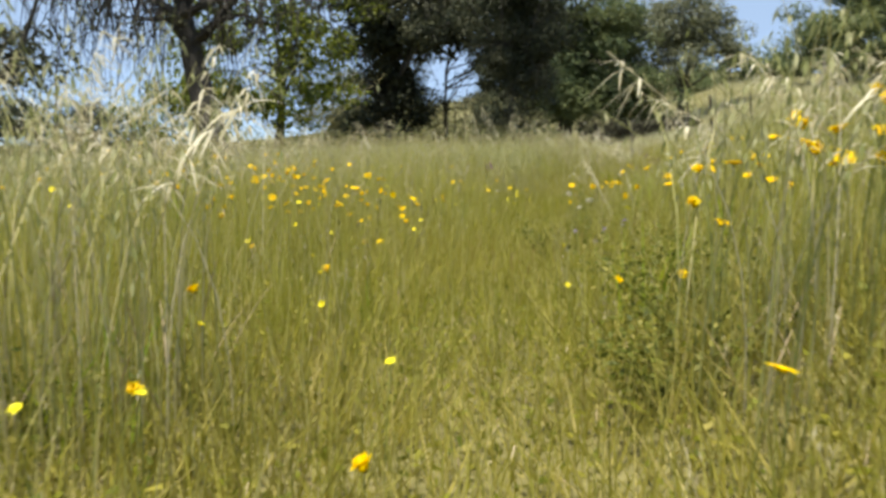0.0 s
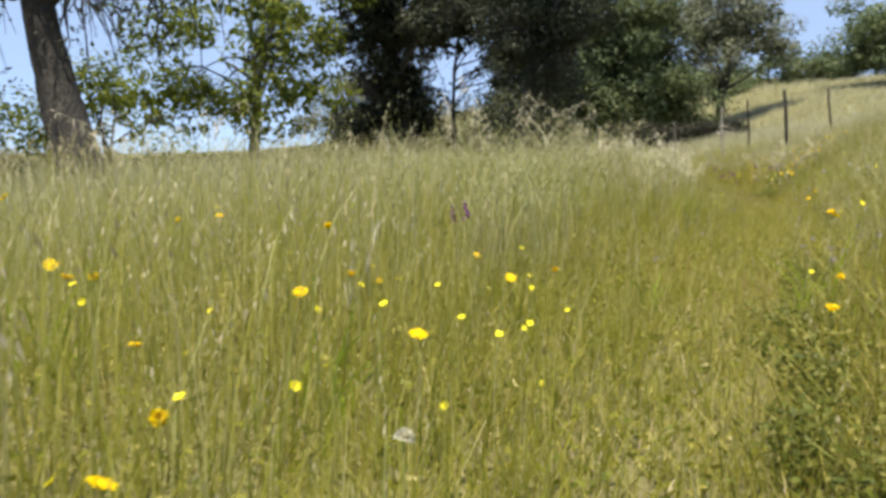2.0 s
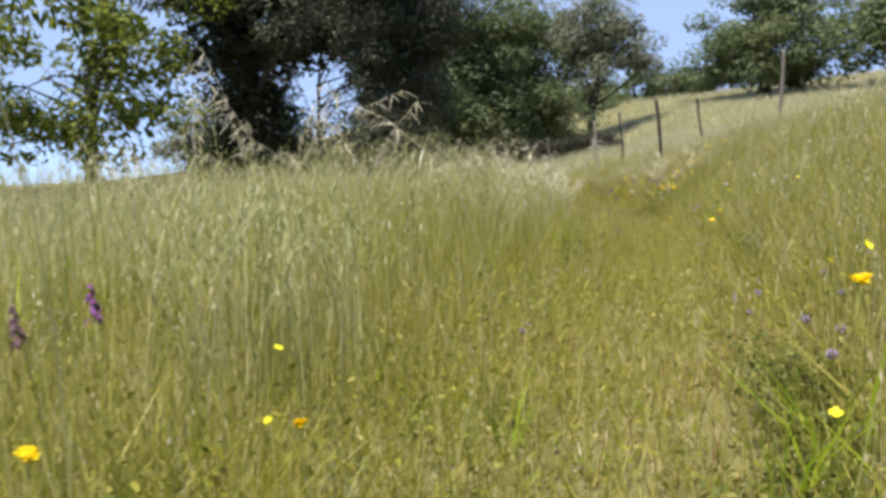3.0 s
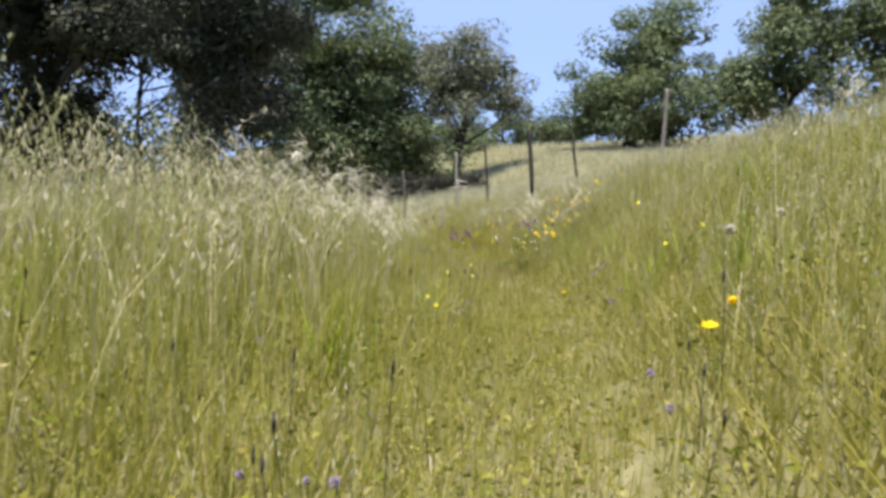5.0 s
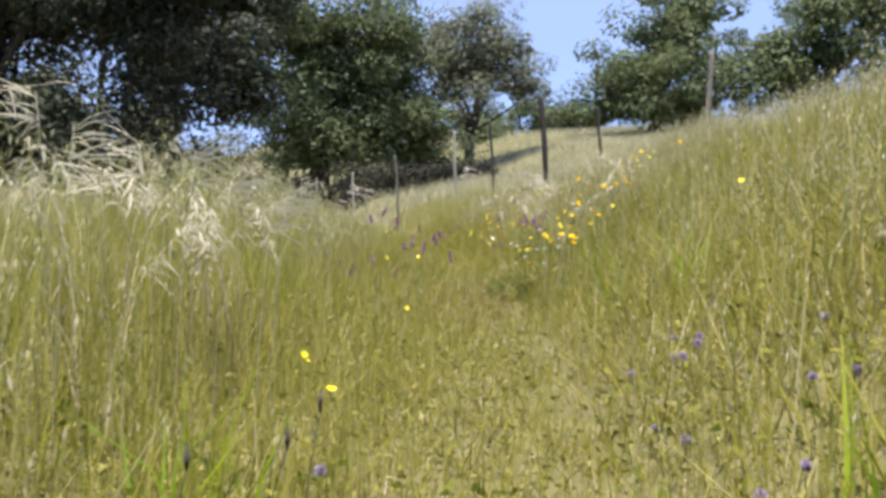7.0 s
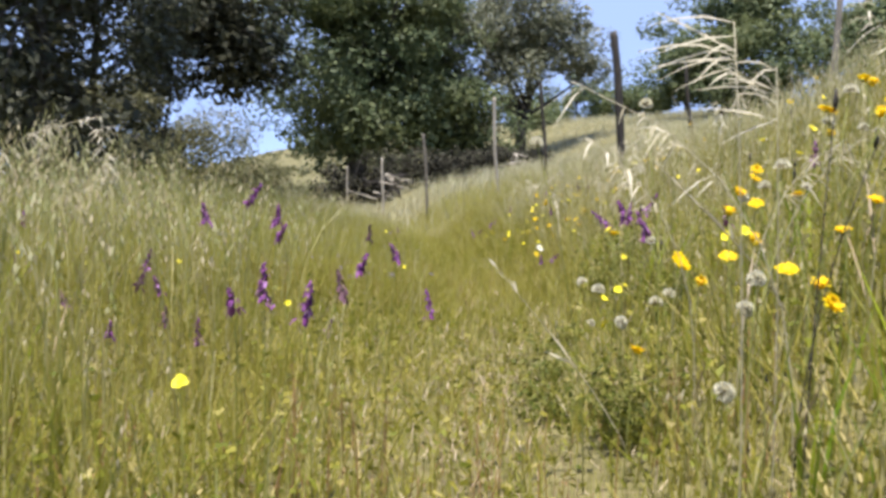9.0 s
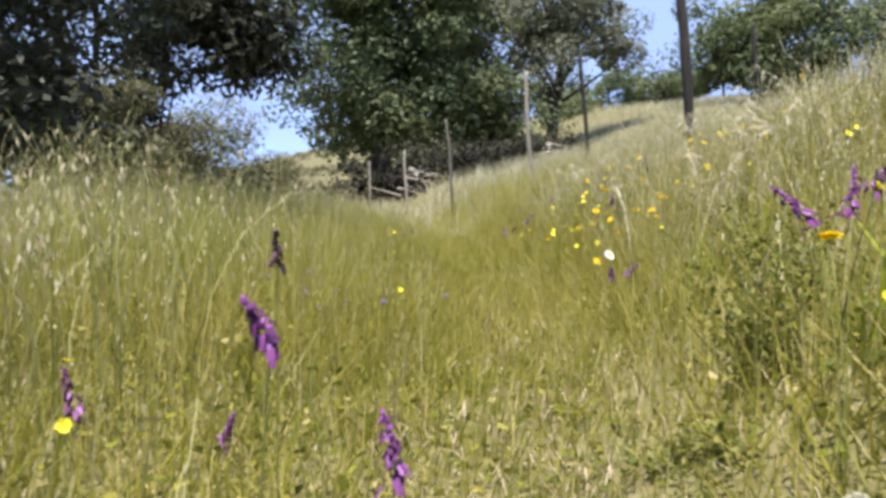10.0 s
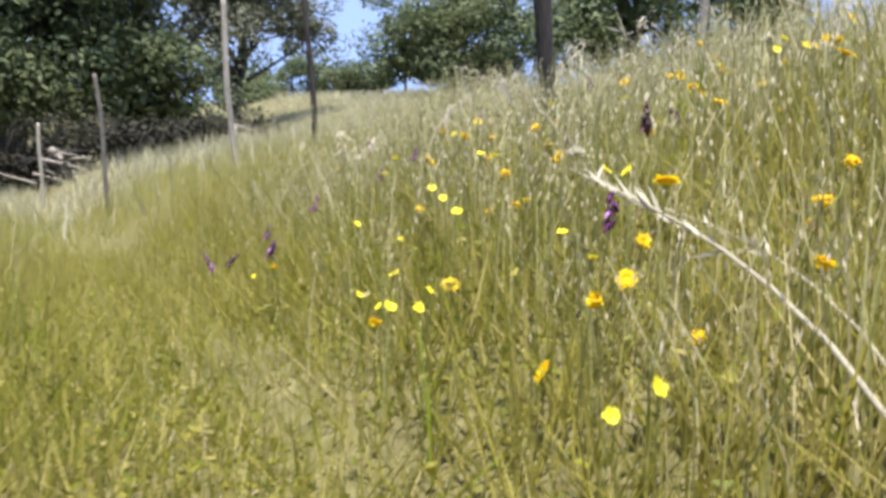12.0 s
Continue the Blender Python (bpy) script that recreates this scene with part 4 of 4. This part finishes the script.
for fx, fy, top in ((4.87, 14.57, 0.48), (4.82, 14.56, 0.46), (4.92, 14.58, 0.48), (4.96, 14.6, 0.43), (4.99, 14.89, 0.5), (5.17, 15.19, 0.51), (5.16, 15.7, 0.53), (4.79, 15.17, 0.6), (4.86, 15.18, 0.6),
                    (4.7, 15.15, 0.65), (4.99, 15.19, 0.56), (5.3, 15.28, 0.33), (5.7, 14.84, 0.64), (5.75, 14.87, 0.6)):
    flower("purple", fx, fy, top - float(land(fx, fy)))


def brome(x, y, high, droop, way, seed):
    """A tall dry brome: a bent stem, dry leaves and a one-sided head of long awned spikelets."""
    rng = np.random.default_rng(seed)
    root = thing("brome_grass", at_ground(x, y), "tall straw-pale brome grass with a drooping awned head", "brome", "tall brome grasses", way)
    t = np.linspace(0, 1, 8)
    line = [Vector((droop * high * q**3, 0, high * (q - 0.3 * droop * q**4))) for q in t]
    bm = bmesh.new()
    tube(bm, line, list(np.linspace(0.0015, 0.0007, 8)), 5)
    part("stem", bm, BROME, root)
    lines, widths, sides = [], [], []
    for i in range(24):
        q = rng.uniform(0.7, 1.0)
        k = min(int(q * 7), 6)
        p = np.array(line[k].lerp(line[k + 1], q * 7 - k))
        a = rng.uniform(-1.4, 1.4)
        d = np.array([math.cos(a), math.sin(a), rng.uniform(-0.7, 0.5)])
        ln = rng.uniform(0.03, 0.065)
        lines.append([p, p + d * ln * 0.45, p + d * ln * 0.8 - (0, 0, 0.008), p + d * ln * 1.25 - (0, 0, 0.022)])
        widths.append([0.0007, 0.0025, 0.0018, 0.0004])
        sides.append(np.cross(d, (0.3, 0.2, 1.0)))
    sides = np.array(sides) / np.linalg.norm(sides, axis=1)[:, None]
    part("panicle", quads("panicle", *ribbons(np.array(lines), np.array(widths), sides), BROME), BROME, root)
    for i in range(int(rng.integers(1, 3))):
        a, base = rng.uniform(0, 2 * math.pi), np.array(line[1 + i])
        d = np.array([math.cos(a), math.sin(a), 0])
        ln = rng.uniform(0.12, 0.22)
        pl = np.array([[base + d * ln * 0.6 * q + (0, 0, ln * (1.2 * q - 0.35 * q * q)) for q in np.linspace(0, 1, 7)]])
        part("leaf", quads("leaf", *ribbons(pl, np.array([[0.001, 0.0018, 0.002, 0.002, 0.0016, 0.001, 0.0003]]), np.array([[-d[1], d[0], 0.0]])), LITTER), LITTER, root)


def brome_patch(count, mx, my, wide, lo, hi, seed):
    rng = np.random.default_rng(seed)
    for i in range(count):
        bx, by = rng.normal(mx, wide), rng.normal(my, wide)
        gap = float(beside(bx, by))
        if abs(gap) < 0.45:
            bx += math.copysign(0.5, gap)
        brome(bx, by, rng.uniform(lo, hi), rng.uniform(0.15, 0.6), rng.uniform(0, 360), seed * 100 + i)


brome_patch(22, 3.0, 11.6, 0.3, 0.7, 0.95, 41)
brome_patch(26, 3.6, 12.8, 0.35, 0.6, 0.82, 42)
brome_patch(10, 2.5, 10.6, 0.28, 0.55, 0.75, 55)
brome_patch(14, 0.6, 8.6, 0.6, 0.66, 0.84, 43)
brome_patch(12, -0.9, 0.7, 0.4, 0.75, 0.95, 44)
brome_patch(22, -0.15, -0.8, 0.28, 0.78, 0.98, 50)
brome_patch(10, 1.25, -0.8, 0.2, 0.65, 0.85, 51)
brome_patch(9, 1.2, 6.9, 0.22, 1.08, 1.25, 52)
brome_patch(8, -0.6, 6.8, 0.5, 0.75, 0.95, 45)
brome_patch(6, 5.75, 14.35, 0.2, 0.6, 0.75, 46)
brome_patch(22, 3.7, 15.5, 0.45, 0.62, 0.85, 47)
brome_patch(9, 7.0, 16.8, 0.4, 0.5, 0.7, 48)
brome_patch(14, 8.0, 19.8, 0.5, 0.4, 0.6, 53)
brome_patch(10, 9.2, 18.8, 0.6, 0.4, 0.6, 54)
brome_patch(10, 6.0, 10.5, 0.5, 0.45, 0.65, 49)


def dry_stalk(a, b, r, seed, bow=0.07, husks=5):
    """A long dry stalk that leans across the grass, from its foot a to its tip b."""
    rng = np.random.default_rng(seed)
    root = thing("dry_stalk", a, "long pale dry stalk leaning across the grass", "dry stalk", "leaning dry stalks")
    d = Vector(b) - Vector(a)
    pts = [d * t + Vector((0, 0, bow * d.length * math.sin(math.pi * t**0.6))) for t in np.linspace(0, 1, 10)]
    bm = bmesh.new()
    tube(bm, pts, list(np.linspace(r, r * 0.45, 10)), 7, 0.05, rng)
    part("stem", bm, BROME, root)
    for _ in range(husks):
        p = np.array(pts[4].lerp(pts[9], rng.uniform(0, 1)))
        q = np.array(d.normalized()) + rng.normal(size=3) * 0.3
        ln, w = rng.uniform(0.03, 0.07), np.cross(q, rng.normal(size=3))
        line = np.array([[p, p + q * ln * 0.5, p + q * ln]])
        part("husk", quads("husk", *ribbons(line, np.array([[0.001, 0.0035, 0.0006]]), (w / np.linalg.norm(w))[None]), BROME), BROME, root)


def foot(x, y, up=0.0):
    return (x, y, float(land(x, y)) + up)


dry_stalk(foot(6.56, 17.7), (6.81, 18.55, 0.67), 0.0042, 51, 0.12, 26)
dry_stalk(foot(6.62, 17.74), (7.02, 18.5, 0.6), 0.0026, 52, 0.12, 18)
dry_stalk(foot(5.62, 14.56), (5.33, 14.65, 0.5), 0.0013, 53, 0.07, 10)
dry_stalk(foot(0.57, 4.6), (0.58, 4.61, 0.44), 0.0022, 57, 0.02, 8)
dry_stalk(foot(0.55, 4.6), (0.66, 4.64, 0.5), 0.0018, 58, 0.05, 10)
dry_stalk(foot(1.5, 2.3, 0.0), (1.5, 3.4, 0.52), 0.0035, 54)
dry_stalk(foot(1.62, 2.35, 0.0), (1.8, 3.5, 0.5), 0.003, 55)
brome(5.66, 14.12, 0.76, 0.45, 160, 71)
brome(6.3, 14.6, 0.56, 0.5, 200, 72)
brome(6.9, 19.3, 0.6, 0.4, 20, 73)


def plume(x, y, high, way, seed):
    """A ripe brome head seen large: long straight awned spikelets that fan out to one side."""
    rng = np.random.default_rng(seed)
    root = thing("brome_plume", at_ground(x, y), "ripe brome head with long pale awns fanned to one side", "brome", "brome plumes", way)
    line = [Vector((0.05 * high * q**2, 0, high * q)) for q in np.linspace(0, 1, 7)]
    bm = bmesh.new()
    tube(bm, line, list(np.linspace(0.0014, 0.0007, 7)), 5)
    part("stem", bm, BROME, root)
    for i in range(11):
        p = np.array(line[5].lerp(line[6], rng.uniform(0.35, 1.0)))
        a, up = rng.normal(0, 0.45), rng.uniform(-0.35, 0.9)
        d = np.array([math.cos(a), math.sin(a), up])
        ln = rng.uniform(0.07, 0.125)
        sag = rng.uniform(0.005, 0.035)
        pl = np.array([[p, p + d * ln * 0.35, p + d * ln * 0.65 - (0, 0, 0.35 * sag), p + d * ln - (0, 0, sag)]])
        w = np.cross(d, (0.2, 0.9, 0.5))
        part("spikelet", quads("spikelet", *ribbons(pl, np.array([[0.0005, 0.0018, 0.0014, 0.0003]]), (w / np.linalg.norm(w))[None]), BROME), BROME, root)


plume(5.48, 13.97, 0.86 - float(land(5.46, 13.95)), 165, 201)
plume(5.6, 14.08, 0.84 - float(land(5.6, 14.08)), 190, 202)
for k, (px, py, ph, way) in enumerate(((6.75, 16.9, 0.42, 150), (3.25, 11.3, 0.8, 20), (3.05, 11.15, 0.84, 150), (3.5, 11.75, 0.78, 30), (3.6, 11.85, 0.72, 160), (3.72, 11.9, 0.8, 10), (3.8, 12.05, 0.76, 340),
                                        (3.66, 12.1, 0.82, 190), (3.9, 11.95, 0.7, 20), (3.45, 12.0, 0.84, 170), (3.95, 12.3, 0.74, 350))):
    plume(px, py, ph, way, 203 + k)
flower("yellow", 5.5, 13.99, 0.83 - float(land(5.48, 13.99)))
flower("plantain", 5.64, 14.07, 0.62)
flower("plantain", 5.72, 14.2, 0.55)
for fx, fy, fh in ((0.49, 4.67, 0.38), (0.54, 4.57, 0.27), (0.03, 5.2, 0.34), (-0.01, -0.83, 0.38), (-0.04, -1.13, 0.3), (0.4, -1.33, 0.28), (2.28, 5.37, 0.4), (2.25, 5.29, 0.42)):
    flower("yellow", fx, fy, fh)
for fx, fy, fh in ((0.35, 4.78, 0.27), (0.62, 4.77, 0.27), (0.4, 5.81, 0.27), (0.79, 4.66, 0.27), (0.9, 4.39, 0.27), (1.07, 4.51, 0.25), (0.62, 4.52, 0.27), (0.67, 4.39, 0.27), (1.2, 6.07, 0.27), (0.69, 4.67, 0.27),
                   (-0.15, -1.14, 0.3), (0.01, -1.13, 0.3), (0.39, -0.96, 0.28), (0.08, -0.82, 0.32), (-0.77, 0.27, 0.5), (2.52, 5.73, 0.36), (2.53, 5.82, 0.34)):
    flower("lemon", fx, fy, fh)
dry_stalk(foot(6.0, 14.6, 0.0), (5.6, 14.5, 0.72), 0.0025, 56)

srng = np.random.default_rng(77)
for k in range(9):
    fx, fy = 7.1 + 0.16 * k + srng.uniform(-0.1, 0.1), 18.5 + srng.uniform(-0.4, 0.7)
    dry_stalk(foot(fx, fy), (fx - srng.uniform(0.2, 0.5), fy + srng.uniform(-0.05, 0.35), float(land(fx, fy)) + srng.uniform(0.22, 0.4)), 0.0017, 80 + k)
for k in range(3):
    fx, fy = 1.5 + srng.normal(0, 0.13), 2.75 + srng.normal(0, 0.2)
    brome(fx, fy, srng.uniform(0.42, 0.58), srng.uniform(0.2, 0.5), srng.uniform(60, 240), 90 + k)


def weed(x, y, high, wide, seed):
    """A dark leafy weed: a few branching stems with many small leaves."""
    rng = np.random.default_rng(seed)
    root = thing("leafy_weed", at_ground(x, y), "dark green leafy weed clump beside the trail", "weed", "leafy weeds")
    cs = []
    for i in range(7):
        a = rng.uniform(0, 2 * math.pi)
        e = Vector((math.cos(a) * wide * rng.uniform(0.3, 1), math.sin(a) * wide * rng.uniform(0.3, 1), high * rng.uniform(0.6, 1)))
        pts = [Vector((e.x * t**1.5, e.y * t**1.5, e.z * t)) for t in np.linspace(0, 1, 5)]
        bm = bmesh.new()
        tube(bm, pts, [0.004, 0.0035, 0.003, 0.002, 0.001], 5)
        part("stem", bm, STEM, root)
        cs += [np.array(p) for p in pts[1:]]
    part("foliage", quads("foliage", *leaf_cards(np.array(cs), 0.085, 34, 0.0105, rng), WEED), WEED, root)


WEEDS = ((0.98, -0.66, 0.22, 0.22), (1.1, -0.35, 0.27, 0.24), (1.64, 4.04, 0.22, 0.2), (1.82, 4.25, 0.25, 0.2), (1.66, 3.75, 0.18, 0.18), (2.14, 5.3, 0.15, 0.16), (1.06, 1.72, 0.3, 0.2), (1.3, 1.9, 0.24, 0.2), (1.3, 0.1, 0.24, 0.22),
         (1.5, 0.75, 0.22, 0.22), (2.12, 4.95, 0.14, 0.14), (5.68, 14.7, 0.18, 0.14), (6.1, 15.4, 0.18, 0.15), (-0.35, -0.7, 0.16, 0.2), (3.55, 8.0, 0.14, 0.2), (6.4, 16.4, 0.26, 0.2), (6.15, 16.0, 0.28, 0.18),
         (2.36, 5.62, 0.16, 0.17), (2.5, 5.85, 0.17, 0.2), (2.24, 5.45, 0.1, 0.14), (5.78, 15.5, 0.13, 0.18), (5.66, 15.1, 0.12, 0.15), (5.9, 15.85, 0.15, 0.18))
for i, (wx, wy, wh, ww) in enumerate(WEEDS):
    weed(wx, wy, wh, ww, 60 + i)

# ---- far scrub on the hills beyond the valley ----
n = 5200
a, d = RNG.uniform(-0.95, 0.35, n), RNG.uniform(130, 430, n)
x, y = 5 + np.sin(a) * d, 10 + np.cos(a) * d
keep = patchy(x, y, 0.06, 3.0) > 0.35
x, y, d = x[keep], y[keep], d[keep]
c = np.stack([x, y, land(x, y) + 0.6], -1)
stuff("far_scrub", leaf_cards(c, 1.6, 5, 1.1, RNG), BROWN, "distant olive scrub on the hills", "scrub")
